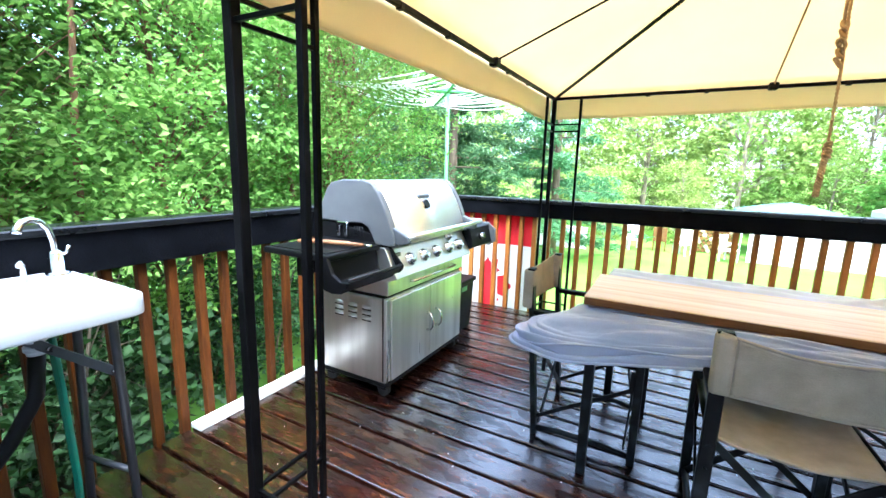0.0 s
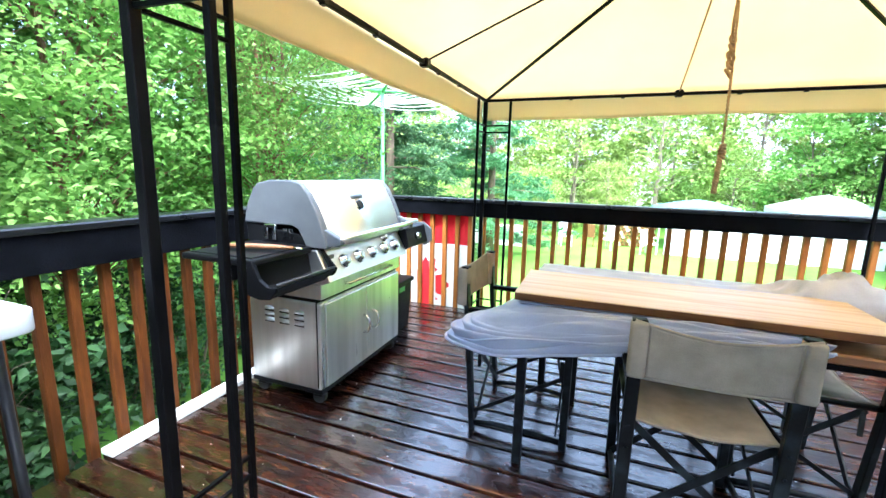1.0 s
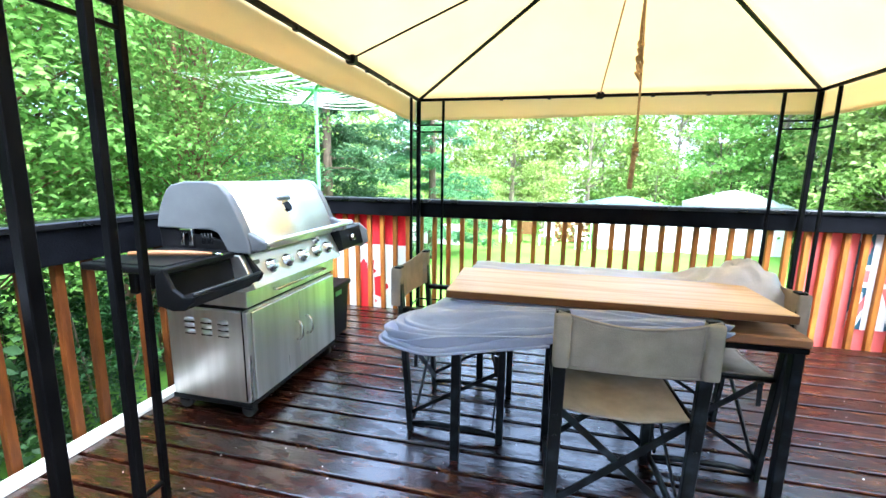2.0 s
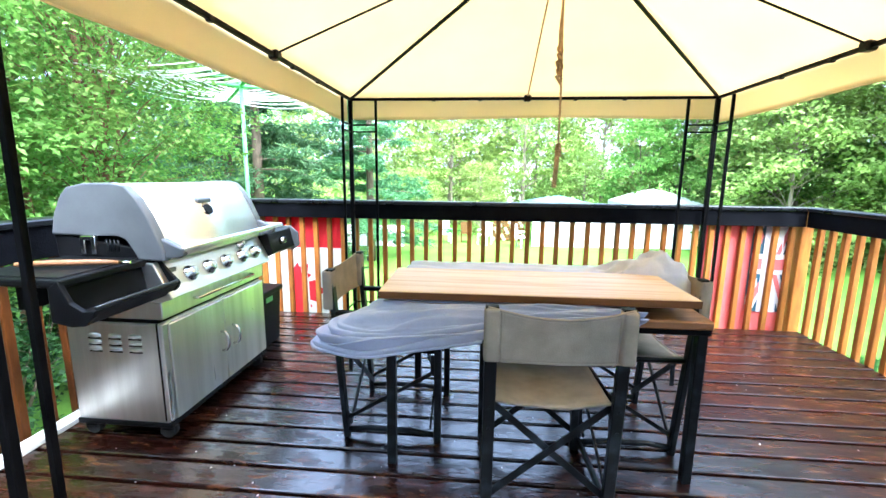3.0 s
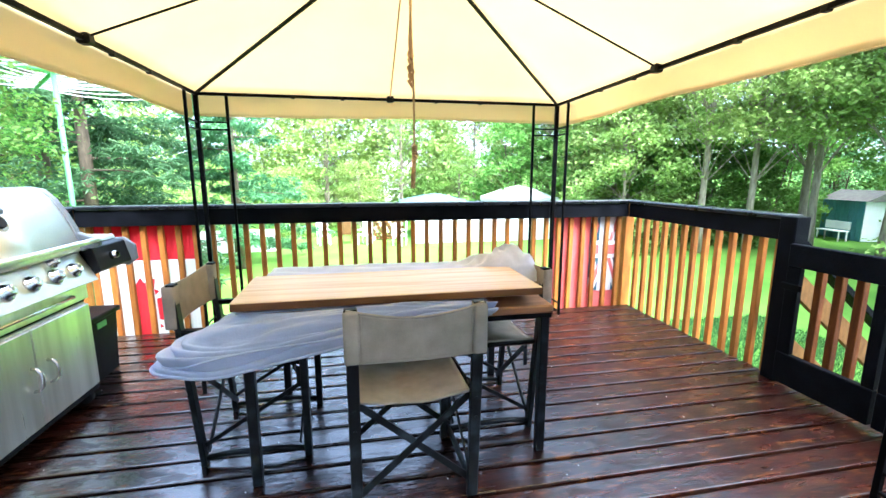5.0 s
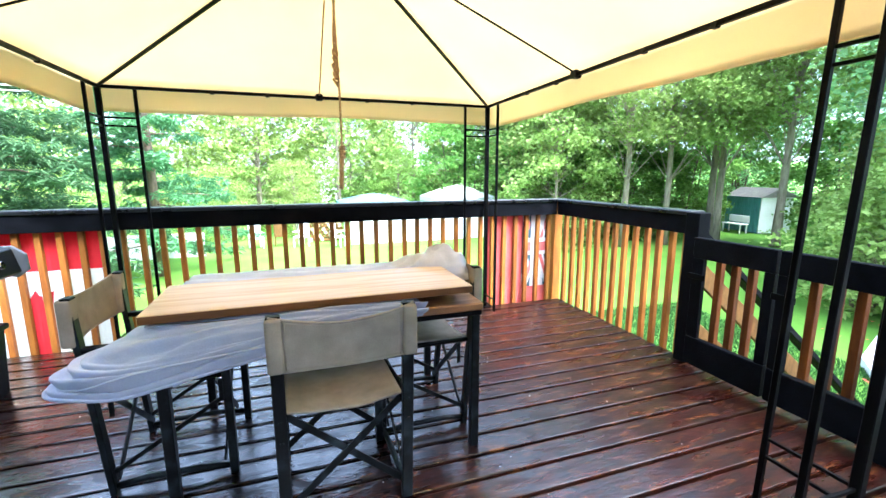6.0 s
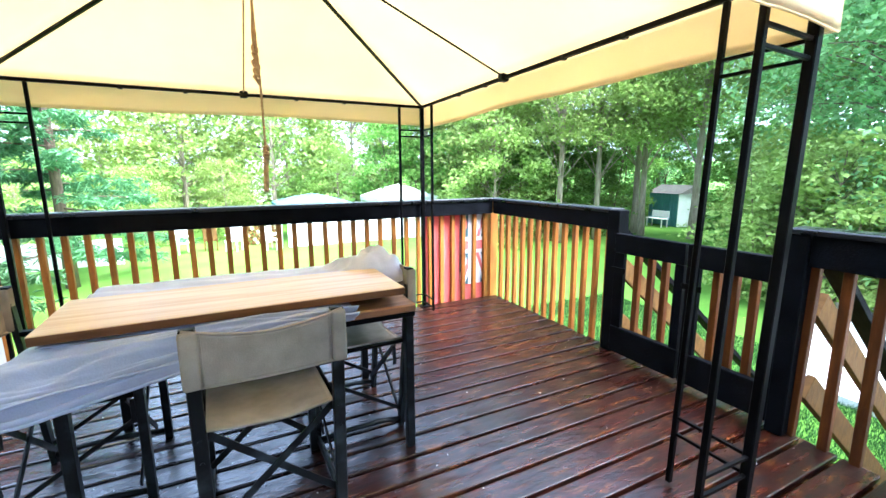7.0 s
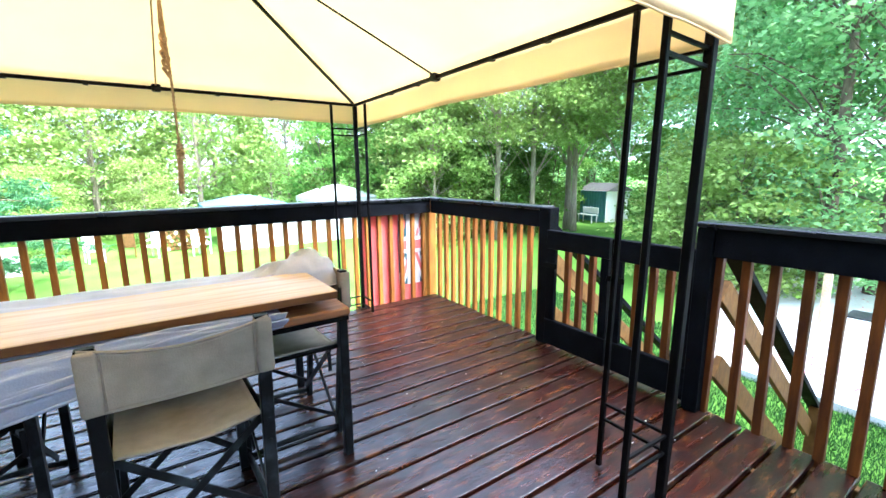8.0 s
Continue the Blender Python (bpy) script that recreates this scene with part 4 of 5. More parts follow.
for x in (X0 + 0.045, X1 - 0.05):
    for y in (Y0 + 0.04, Y1 - 0.05):
        w = part("caster", cyl(bmesh.new(), (x, y, 0.036), (0, 1, 0), 0.036, 0.034, 18), M_RUBBER, grill, "black caster wheel")
        part("fork", B(x - 0.024, y - 0.025, 0.04, x + 0.024, y + 0.025, 0.067, 0.004), M_BLACK_PLASTIC, w)

grill.matrix_basis = pose(-1.205, 2.622, 0)

brush = thing("barbecue_tongs", -1.2, 2.1, 0.873, "wooden-handled barbecue tongs lying on the grill's side shelf", "tongs")
part("handle", T([(-1.36, 1.98, 0.887), (-1.25, 2.02, 0.889), (-1.12, 2.06, 0.888), (-1.03, 2.085, 0.886)], 0.011, 10, [0.009, 0.012, 0.012, 0.008]), M_WOOD_HANDLE, brush, "brown wooden handle")
part("tip", T([(-1.03, 2.085, 0.886), (-0.99, 2.095, 0.884)], 0.006, 8), M_CHROME, brush)
brush.matrix_basis = pose(-1.175, 2.055, 0.873)

# bin behind the barbecue
binn = thing("storage_box", -1.21, 3.37, 0, "black plastic storage box with a lid standing beside the barbecue", "box")
part("body", prism(bmesh.new(), [(-1.36, 0.001), (-1.105, 0.001), (-1.08, 0.385), (-1.38, 0.385)], "y", 3.22, 3.50), M_BLACK_PLASTIC, binn)
part("lid", B(-1.395, 3.205, 0.386, -1.06, 3.516, 0.42, 0.008, seg=2), M_BLACK_PLASTIC, binn, "black lid")
part("sticker", B(-1.082, 3.29, 0.33, -1.077, 3.38, 0.365, 0), M_GREEN_PAINT, binn, "small green sticker")

# ---- folding sink table ----
sink = thing("folding_sink_table", -1.28, 0.55, 0, "white plastic folding sink table with a chrome tap and grey legs", "sink table")
ZT = 0.865
bm = bmesh.new()
SX0, SX1, SY0, SY1 = -1.60, -1.055, -0.08, 1.105
box(bm, SX0, SY0, ZT - 0.062, SX1, SY1, ZT, 0)
bmesh.ops.bevel(bm, geom=[e for e in bm.edges if abs((e.verts[0].co - e.verts[1].co).z) > 0.03], offset=0.05, segments=5, affect="EDGES", profile=0.5)
top = [f for f in bm.faces if f.normal.z > 0.9][0]
r = bmesh.ops.inset_region(bm, faces=[top], thickness=0.032, depth=0)
r = bmesh.ops.inset_region(bm, faces=[top], thickness=0.012, depth=-0.010)
soften(bm, 0.006, 2, 0.7)
stop = part("top", bm, M_WHITE_PLASTIC, sink, "white moulded plastic top")
for f in stop.data.polygons:
    f.use_smooth = True
# basin
bm = bmesh.new()
prev = None
for k, (g, z) in enumerate(((0.0, ZT - 0.008), (0.012, ZT - 0.012), (0.03, ZT - 0.05), (0.05, ZT - 0.16), (0.09, ZT - 0.165))):
    loop = [bm.verts.new((x, y, z)) for x, y in ((-1.43 + g, 0.10 + g), (-1.06 - g, 0.10 + g), (-1.06 - g, 0.62 - g), (-1.43 + g, 0.62 - g))]
    if prev:
        for i in range(4):
            bm.faces.new((prev[i], prev[(i + 1) % 4], loop[(i + 1) % 4], loop[i]))
    prev = loop
bm.faces.new(prev)
part("basin", bm, M_WHITE_PLASTIC, sink, "white basin")
part("spout", T([(-1.535, 1.055, ZT + 0.05), (-1.535, 1.052, ZT + 0.12), (-1.532, 1.042, ZT + 0.160), (-1.525, 1.022, ZT + 0.187), (-1.51, 0.992, ZT + 0.197), (-1.495, 0.968, ZT + 0.190), (-1.485, 0.953, ZT + 0.170), (-1.483, 0.950, ZT + 0.157)], 0.011, 12, [0.011] * 6 + [0.013, 0.014]), M_CHROME, sink, "curved chrome tap spout", smooth=True)
bm = bmesh.new()
tube(bm, [(-1.535, 1.055, ZT - 0.012), (-1.535, 1.055, ZT + 0.01), (-1.535, 1.055, ZT + 0.012), (-1.535, 1.055, ZT + 0.075), (-1.535, 1.055, ZT + 0.085)], 0.03, 16, True, [0.034, 0.034, 0.023, 0.021, 0.014])
tap = part("tap_base", bm, M_CHROME, sink, "chrome tap body", smooth=True)
part("tap_lever", T([(-1.535, 1.055, ZT + 0.06), (-1.52, 1.080, ZT + 0.075), (-1.515, 1.088, ZT + 0.10)], 0.006, 8), M_CHROME, tap)
part("soap_pump", T([(-1.545, 0.970, ZT - 0.01), (-1.545, 0.970, ZT + 0.055), (-1.535, 0.965, ZT + 0.06), (-1.505, 0.950, ZT + 0.052)], 0.008, 10), M_CHROME, sink, "small chrome pump")
part("pump_base", B(-1.575, 0.840, ZT - 0.012, -1.52, 0.88, ZT + 0.008, 0.005), M_BLACK_PLASTIC, sink)
part("chain", T([(-1.50, 1.020, ZT - 0.005), (-1.46, 0.980, ZT - 0.006), (-1.43, 0.950, ZT - 0.007), (-1.43, 0.910, ZT - 0.007), (-1.47, 0.870, ZT - 0.006), (-1.52, 0.880, ZT - 0.005)], 0.0018, 5), M_CHROME, sink)
for x, fx, ya, yb in ((-1.195, -1.255, 1.06, 1.095), (-1.45, -1.465, 1.06, 1.035)):
    part("leg", T([(x, ya, ZT - 0.06), (x - 0.005, ya, ZT - 0.12), (fx, yb, 0.012)], 0.014, 10), M_GREY_TUBE, sink, "dark grey folding leg", smooth=True)
    part("leg", T([(x, 0.02, ZT - 0.06), (x - 0.005, 0.02, ZT - 0.12), (fx, -0.01, 0.012)], 0.014, 10), M_GREY_TUBE, sink, "dark grey folding leg", smooth=True)
part("crossbar", T([(-1.245, 1.085, 0.20), (-1.46, 1.04, 0.20)], 0.010, 8), M_GREY_TUBE, sink)
part("crossbar", T([(-1.245, -0.003, 0.20), (-1.462, -0.003, 0.20)], 0.010, 8), M_GREY_TUBE, sink)
part("folding_brace", bar((-1.21, 1.075, 0.575), (-1.42, 0.80, ZT - 0.068), 0.006, 0.030, 0.001), M_GREY_TUBE, sink)
for f in (0.06, 0.5):
    part("rivet", cyl(bmesh.new(), (-1.21 - 0.21 * f + 0.004, 1.075 - 0.275 * f, 0.575 + 0.222 * f), (1, 0.3, 0), 0.008, 0.012, 10), M_CHROME, sink)
bm = bmesh.new()
for k in range(9):
    cyl(bm, (-1.36, 0.92, ZT - 0.08 - k * 0.014), (0, 0, 1), 0.030 if k % 2 else 0.024, 0.014, 14)
part("drain_trap", bm, M_WHITE_PLASTIC, sink, "ribbed white drain fitting")
part("drain_hose", T([(-1.36, 0.92, ZT - 0.20), (-1.365, 0.905, 0.53), (-1.39, 0.84, 0.40), (-1.42, 0.74, 0.26), (-1.45, 0.60, 0.11), (-1.46, 0.4, 0.026)], 0.022, 12), M_BLACK_PLASTIC, sink, "black drain hose", smooth=True)
for k in range(3):
    part("water_hose", T([(-1.43 + k * 0.016, 0.97, ZT - 0.06), (-1.44 + k * 0.016, 0.985, 0.5), (-1.46 + k * 0.014, 1.0, 0.15), (-1.47 + k * 0.014, 1.0, 0.01)], 0.008, 8), M_GREEN_HOSE, sink, "green water hose", smooth=True)

# ---- flags behind the balusters ----


def flag_cloth(x, z, lift):
    return Vector((x, 4.245 + 0.010 * math.sin(x * 17) + 0.006 * math.sin(x * 31 + z * 5) - lift, z))


def flag_patch(name, outline, mat, parent, lift, label=""):
    """A patch of flag cloth with the given outline, following the folds."""
    bm = bmesh.new()
    vs = [bm.verts.new((p[0], 0, p[1])) for p in outline]
    bm.faces.new(vs)
    xs = [p[0] for p in outline]
    k = min(xs) + 0.03
    while k < max(xs):
        bmesh.ops.bisect_plane(bm, geom=bm.verts[:] + bm.edges[:] + bm.faces[:], plane_co=(k, 0, 0), plane_no=(1, 0, 0))
        k += 0.03
    for v in bm.verts:
        v.co = flag_cloth(v.co.x, v.co.z, lift)
    ob = part(name, bm, mat, parent, label)
    s = ob.modifiers.new("thickness", "SOLIDIFY")
    s.thickness, s.offset = 0.002, 0.0
    return ob


def rect(x0, z0, x1, z1):
    return [(x0, z0), (x1, z0), (x1, z1), (x0, z1)]


fl = thing("flag", -1.2, 4.24, 0.0, "red and white flag with a red leaf, tied outside the balusters", "flag")
LX0, LX1 = -1.60, -0.845
flag_patch("red_band", rect(LX0, 0.575, LX1, 0.93), M_FLAG_RED, fl, 0.0, "red cloth band")
flag_patch("white_field", rect(LX0, -0.18, LX1, 0.575), M_FLAG_WHITE, fl, 0.0, "white cloth field")
leaf = [(0, -0.30), (0.03, -0.30), (0.02, -0.13), (0.16, -0.16), (0.13, -0.09), (0.30, 0.04), (0.25, 0.07), (0.29, 0.19), (0.19, 0.17), (0.17, 0.22), (0.08, 0.11), (0.13, 0.32), (0.06, 0.28), (0, 0.40)]
full = leaf + [(-x, z) for x, z in reversed(leaf[1:-1])]
flag_patch("leaf_emblem", [(-1.30 + z * 0.75, 0.165 + x * 0.90) for x, z in full], M_FLAG_RED, fl, 0.004, "red leaf emblem")
flag_patch("red_band", rect(LX0, -0.50, LX1, -0.18), M_FLAG_RED, fl, 0.0)

fr = thing("flag", 2.7, 4.24, 0.0, "faded red flag with a crossed blue corner outside the balusters", "flag")
RX0, RX1 = 2.29, 3.02
flag_patch("red_field", rect(RX0, -0.2, RX1, 0.93), M_FLAG_PALE_RED, fr, 0.0, "faded red cloth")
QX0, QX1, QZ0, QZ1 = 2.70, 3.02, 0.12, 0.93
flag_patch("blue_corner", rect(QX0, QZ0, QX1, QZ1), M_FLAG_BLUE, fr, 0.003, "blue cloth corner")
mx, mz = (QX0 + QX1) / 2, 0.535


def stripe(a, b, w, mat, lift):
    """A straight stripe across the corner, cut off at its border."""
    a, b = Vector(a), Vector(b)
    n = Vector((-(b - a).y, (b - a).x)).normalized() * w
    poly = [a + n, a - n, b - n, b + n]
    for axis, lim, sign in ((0, QX0, 1), (0, QX1, -1), (1, QZ0, 1), (1, QZ1, -1)):
        outp = []
        for i, p in enumerate(poly):
            q = poly[(i + 1) % len(poly)]
            ip, iq = (p[axis] - lim) * sign >= 0, (q[axis] - lim) * sign >= 0
            if ip:
                outp.append(p)
            if ip != iq:
                outp.append(p.lerp(q, (lim - p[axis]) / (q[axis] - p[axis])))
        poly = outp
    flag_patch("stripe", [(p.x, p.y) for p in poly], mat, fr, lift)


for a, b in (((QX0, QZ0), (QX1, QZ1)), ((QX0, QZ1), (QX1, QZ0))):
    stripe(a, b, 0.045, M_FLAG_WHITE, 0.006)
    stripe(a, b, 0.018, M_FLAG_PALE_RED, 0.009)
stripe((mx, QZ0 - 0.1), (mx, QZ1 + 0.1), 0.075, M_FLAG_WHITE, 0.012)
stripe((QX0 - 0.1, mz), (QX1 + 0.1, mz), 0.085, M_FLAG_WHITE, 0.012)
stripe((QX0 - 0.1, mz), (QX1 + 0.1, mz), 0.045, M_FLAG_PALE_RED, 0.0155)

# ---- garden: clothes dryer, fence, tents, shed, paving ----
PX, PY, PZ = -3.28, 7.0, 2.56
dry = thing("rotary_clothes_line", PX, PY, GROUND, "green rotary clothes dryer with white lines, open on the lawn", "clothes line")
part("pole", T([(PX, PY, GROUND), (PX, PY, PZ + 0.15)], 0.032, 12), M_GREEN_PAINT, dry, "light green pole", smooth=True)
arms = []
for k in range(4):
    a = radians(217 + 90 * k)
    tip = Vector((PX + 2.02 * math.cos(a), PY + 2.02 * math.sin(a), PZ + 0.06))
    arms.append(tip)
    part("arm", T([(PX, PY, PZ), tip], 0.026, 8), M_GREEN_PAINT, dry, "light green arm")
    part("stay", T([(PX, PY, PZ + 0.15), tip.lerp(Vector((PX, PY, PZ)), 0.55) + Vector((0, 0, 0.02))], 0.008, 6), M_GREEN_PAINT, dry)
c0 = Vector((PX, PY, PZ))
for k in range(4):
    for j in range(13):
        f = 0.2 + 0.8 * j / 12
        p, q = c0.lerp(arms[k], f), c0.lerp(arms[(k + 1) % 4], f)
        pts = [p.lerp(q, t / 8) - Vector((0, 0, (0.10 + 0.05 * (j % 3)) * 4 * (t / 8) * (1 - t / 8) * f)) for t in range(9)]
        part("line", T(pts, 0.0075, 5), M_LINE, dry)

fence = thing("garden_fence", 6.0, 18.2, GROUND, "white board fence at the end of the lawn", "fence")
x = 2.55
while x < 8.9:
    part("board", B(x, 18.2, GROUND, x + 0.29, 18.235, -0.56 + rng.uniform(-0.01, 0.01), 0.004), M_FENCE, fence)
    x += 0.294
for z in (-1.35, -0.8):
    part("fence_rail", B(2.55, 18.236, z, 8.95, 18.28, z + 0.09, 0), M_FENCE, fence)
fence2 = thing("garden_fence", -4.4, 15.5, GROUND, "low white board fence beside the lawn", "fence")
for k in range(16):
    part("board", B(-7.3 + k * 0.29, 17.0 + k * 0.02, GROUND, -7.3 + k * 0.29 + 0.285, 17.035 + k * 0.02, -0.75, 0.004), M_FENCE, fence2)


def tent(x, y, w, z0, z1, mat, label):
    t = thing("canopy_tent", x, y, GROUND, label, "tent", "garden tents")
    bm = bmesh.new()
    r0 = [bm.verts.new((x + sx * w, y + sy * w, z0)) for sx, sy in ((-1, -1), (1, -1), (1, 1), (-1, 1))]
    r1 = [bm.verts.new((x + sx * w * 0.35, y + sy * w * 0.35, z0 + (z1 - z0) * 0.75)) for sx, sy in ((-1, -1), (1, -1), (1, 1), (-1, 1))]
    top = bm.verts.new((x, y, z1))
    lo = [bm.verts.new(v.co - Vector((0, 0, 0.22))) for v in r0]
    for i in range(4):
        j = (i + 1) % 4
        bm.faces.new((r0[i], r0[j], r1[j], r1[i]))
        bm.faces.new((r1[i], r1[j], top))
        bm.faces.new((lo[i], lo[j], r0[j], r0[i]))
    part("canopy", bm, mat, t)
    for sx in (-1, 1):
        for sy in (-1, 1):
            part("pole", T([(x + sx * w * 0.97, y + sy * w * 0.97, GROUND), (x + sx * w * 0.97, y + sy * w * 0.97, z0)], 0.025, 6), M_FENCE, t)


tent(3.95, 20.5, 1.6, 0.02, 0.42, M_TENT_BLUE, "pale blue peaked garden tent behind the fence")
tent(8.1, 20.5, 1.5, 0.20, 0.78, M_TENT_WHITE, "white peaked garden tent behind the fence")

shed = thing("garden_shed", 22.86, 15.87, GROUND, "teal wooden garden shed with a white end wall under the trees", "shed")
m = pose(22.86, 15.87, GROUND, 0, 0, -100)
part("wall", B(-1.0, -0.9, 0, 1.0, 0.9, 1.75, 0.0, m), M_TEAL, shed, "teal board wall")
part("gable", B(1.002, -0.9, 0, 1.04, 0.9, 1.75, 0.0, m), M_FENCE, shed, "white end wall")
bm = prism(bmesh.new(), [(-1.05, 1.75), (1.05, 1.75), (0, 2.2)], "x", -1.15, 1.2)
bmesh.ops.transform(bm, matrix=m, verts=bm.verts[:])
part("roof", bm, M_ROOF, shed, "grey shingle roof")
for k in range(10):
    part("batten", B(-1.0 + k * 0.215, -0.925, 0, -1.0 + k * 0.215 + 0.03, -0.9, 1.75, 0, m), M_TEAL, shed)

house2 = thing("distant_house", 3.0, 42, GROUND, "white house glimpsed between the far trees", "house")
part("wall", B(2.2, 42, GROUND, 5.2, 47, 5.2, 0), M_FENCE, house2)
part("roof", prism(bmesh.new(), [(1.8, 5.2), (5.6, 5.2), (3.7, 6.7)], "y", 41.6, 47.4), M_ROOF, house2)
for x in (2.7, 4.0):
    part("window", B(x, 41.95, 2.6, x + 0.7, 41.99, 3.8, 0), M_GLASS_DARK, house2)

bench = thing("garden_bench", 21.2, 15.76, GROUND, "white metal garden bench in front of the shed", "bench")
m = pose(21.2, 15.76, GROUND, 0, 0, -100)
part("seat", B(-0.6, -0.22, 0.42, 0.6, 0.22, 0.46, 0.01, m), M_FENCE, bench)
part("back", B(-0.6, 0.20, 0.50, 0.6, 0.24, 0.85, 0.01, m), M_FENCE, bench)
for x in (-0.52, 0.52):
    for y in (-0.18, 0.18):
        part("leg", B(x - 0.02, y - 0.02, 0, x + 0.02, y + 0.02, 0.42, 0, m), M_FENCE, bench)

# pale paved drive beyond the stairs
bm = bmesh.new()
edge_pts = [(7.3, 3.2), (8.6, 4.2), (11.5, 5.2), (15.5, 5.4), (16.5, 3), (16.5, -6), (7.0, -6), (7.1, -1), (7.15, 1.2)]
prism(bm, edge_pts, "z", GROUND - 0.1, GROUND + 0.10)
single("driveway", bm, M_CONCRETE, "pale concrete drive strewn with red petals", "paving", kind="structure")

# small things at the far end of the lawn and on the drive
stack = thing("firewood_stack", -0.05, 20.4, GROUND, "stacked split firewood logs at the lawn's far edge", "firewood")
for i in range(9):
    for j in range(6):
        part("log", cyl(bmesh.new(), (1.00 + i * 0.155 + (j % 2) * 0.07, 19.6 + rng.uniform(-0.05, 0.05), GROUND + 0.09 + j * 0.15), (0, 1, 0), 0.076 * rng.uniform(0.85, 1.05), 0.4, 7), M_STAIR if (i + j) % 3 else M_BOARD, stack)


def garden_chair(x, y, turn, mat, label):
    c = thing("garden_chair", x, y, GROUND, label, "chair", "garden chairs", turn=turn)
    m = pose(x, y, GROUND, 0, 0, turn)
    part("seat", B(-0.24, -0.24, 0.38, 0.24, 0.24, 0.42, 0.01, m), mat, c)
    part("back", B(-0.24, 0.20, 0.42, 0.24, 0.24, 0.92, 0.02, m), mat, c)
    for sx in (-0.21, 0.21):
        for sy in (-0.2, 0.2):
            part("leg", B(sx - 0.02, sy - 0.02, 0, sx + 0.02, sy + 0.02, 0.38, 0, m), mat, c)
        part("armrest", B(sx - 0.03, -0.22, 0.60, sx + 0.03, 0.22, 0.63, 0.008, m), mat, c)


garden_chair(-1.1, 18.6, 20, M_FENCE, "white plastic garden chair on the lawn")
garden_chair(0.6, 18.4, -30, M_FENCE, "white plastic garden chair near the firewood")
garden_chair(2.0, 17.9, 60, M_FENCE, "white plastic garden chair by the fence")
garden_chair(-0.2, 18.9, 180, M_STAIR, "brown wooden garden chair on the lawn")

boxr = thing("red_crate", 15.0, 5.2, GROUND, "red painted crate beyond the paved drive", "crate")
part("body", B(14.6, 4.9, GROUND + 0.10, 15.6, 5.7, GROUND + 0.62, 0.02), M_RED_PAINT, boxr)
part("lid", B(14.55, 4.85, GROUND + 0.62, 15.65, 5.75, GROUND + 0.70, 0.02), M_FENCE, boxr)
part("foot", B(14.65, 4.95, GROUND + 0.0, 14.8, 5.1, GROUND + 0.10, 0), M_RED_PAINT, boxr)
gp = thing("wooden_post", 10.6, 2.65, GROUND + 0.10, "pale wooden post standing on the drive", "post")
part("post", B(10.55, 2.60, GROUND + 0.098, 10.66, 2.71, GROUND + 1.35, 0.006), M_BOARD, gp)
dk = thing("dark_mat", 11.6, 2.3, GROUND + 0.1, "small dark green mat lying on the drive", "mat")
part("mat", B(11.3, 2.05, GROUND + 0.098, 11.9, 2.5, GROUND + 0.13, 0.006), M_GREY_TUBE, dk)

g = np.random.default_rng(91)
pts = []
for cx, cy, r, n in ((8.0, 2.2, 0.35, 80), (8.3, 1.6, 0.4, 80), (8.0, 1.2, 0.3, 50), (10.5, 3.2, 1.6, 90), (13.5, 3.2, 1.0, 50), (14.0, 2.2, 0.25, 60)):
    pts.append(np.stack([g.normal(cx, r, n), g.normal(cy, r, n), np.full(n, GROUND + 0.112)], 1))
pts = np.concatenate(pts)
a = g.uniform(0, 6.283, len(pts))
d = np.stack([np.cos(a), np.sin(a), np.zeros(len(pts))], 1) * 0.03
e = np.stack([-np.sin(a), np.cos(a), np.full(len(pts), 0.15)], 1) * 0.018
v = np.stack([pts - d, pts + e, pts + d, pts - e], 1).reshape(-1, 3)
i = np.arange(len(pts))[:, None] * 4
PETALS = (v, np.concatenate([i + [0, 1, 2], i + [0, 2, 3]], 1).reshape(-1, 3))

# ---- trees ----


def leaf_cards(pts, size, flat, seed, long=1.5):
    """Leaves as folded rhombs at points, mostly lying flat."""
    g = np.random.default_rng(seed)
    n = len(pts)
    a = g.uniform(0, 2 * np.pi, n)
    tilt = g.normal(0, flat, n)
    d = np.stack([np.cos(a), np.sin(a), np.sin(tilt) - 0.25], 1)
    d /= np.linalg.norm(d, axis=1)[:, None]
    up = np.stack([g.normal(0, 0.8, n), g.normal(0, 0.8, n), np.ones(n)], 1)
    s = np.cross(d, up)
    s /= np.linalg.norm(s, axis=1)[:, None]
    w = np.cross(s, d)
    L = size * g.uniform(0.6, 1.3, n)[:, None]
    p0 = pts
    p1 = pts + d * L * 0.45 + s * L * 0.5 / long * 1.25 + w * L * 0.10
    p2 = pts + d * L - w * L * 0.12
    p3 = pts + d * L * 0.45 - s * L * 0.5 / long * 1.25 + w * L * 0.10
    v = np.stack([p0, p1, p2, p3], 1).reshape(-1, 3)
    i = np.arange(n)[:, None] * 4
    f = np.concatenate([i + [0, 1, 2], i + [0, 2, 3]], 1).reshape(-1, 3)
    return v, f


def cards_mesh(name, v, f, mat):
    me = bpy.data.meshes.new(name)
    me.vertices.add(len(v))
    me.vertices.foreach_set("co", v.astype(np.float32).ravel())
    me.loops.add(len(f) * 3)
    me.loops.foreach_set("vertex_index", f.astype(np.int32).ravel())
    me.polygons.add(len(f))
    me.polygons.foreach_set("loop_start", np.arange(len(f), dtype=np.int32) * 3)
    me.materials.append(mat)
    me.update()
    me.validate()
    return me


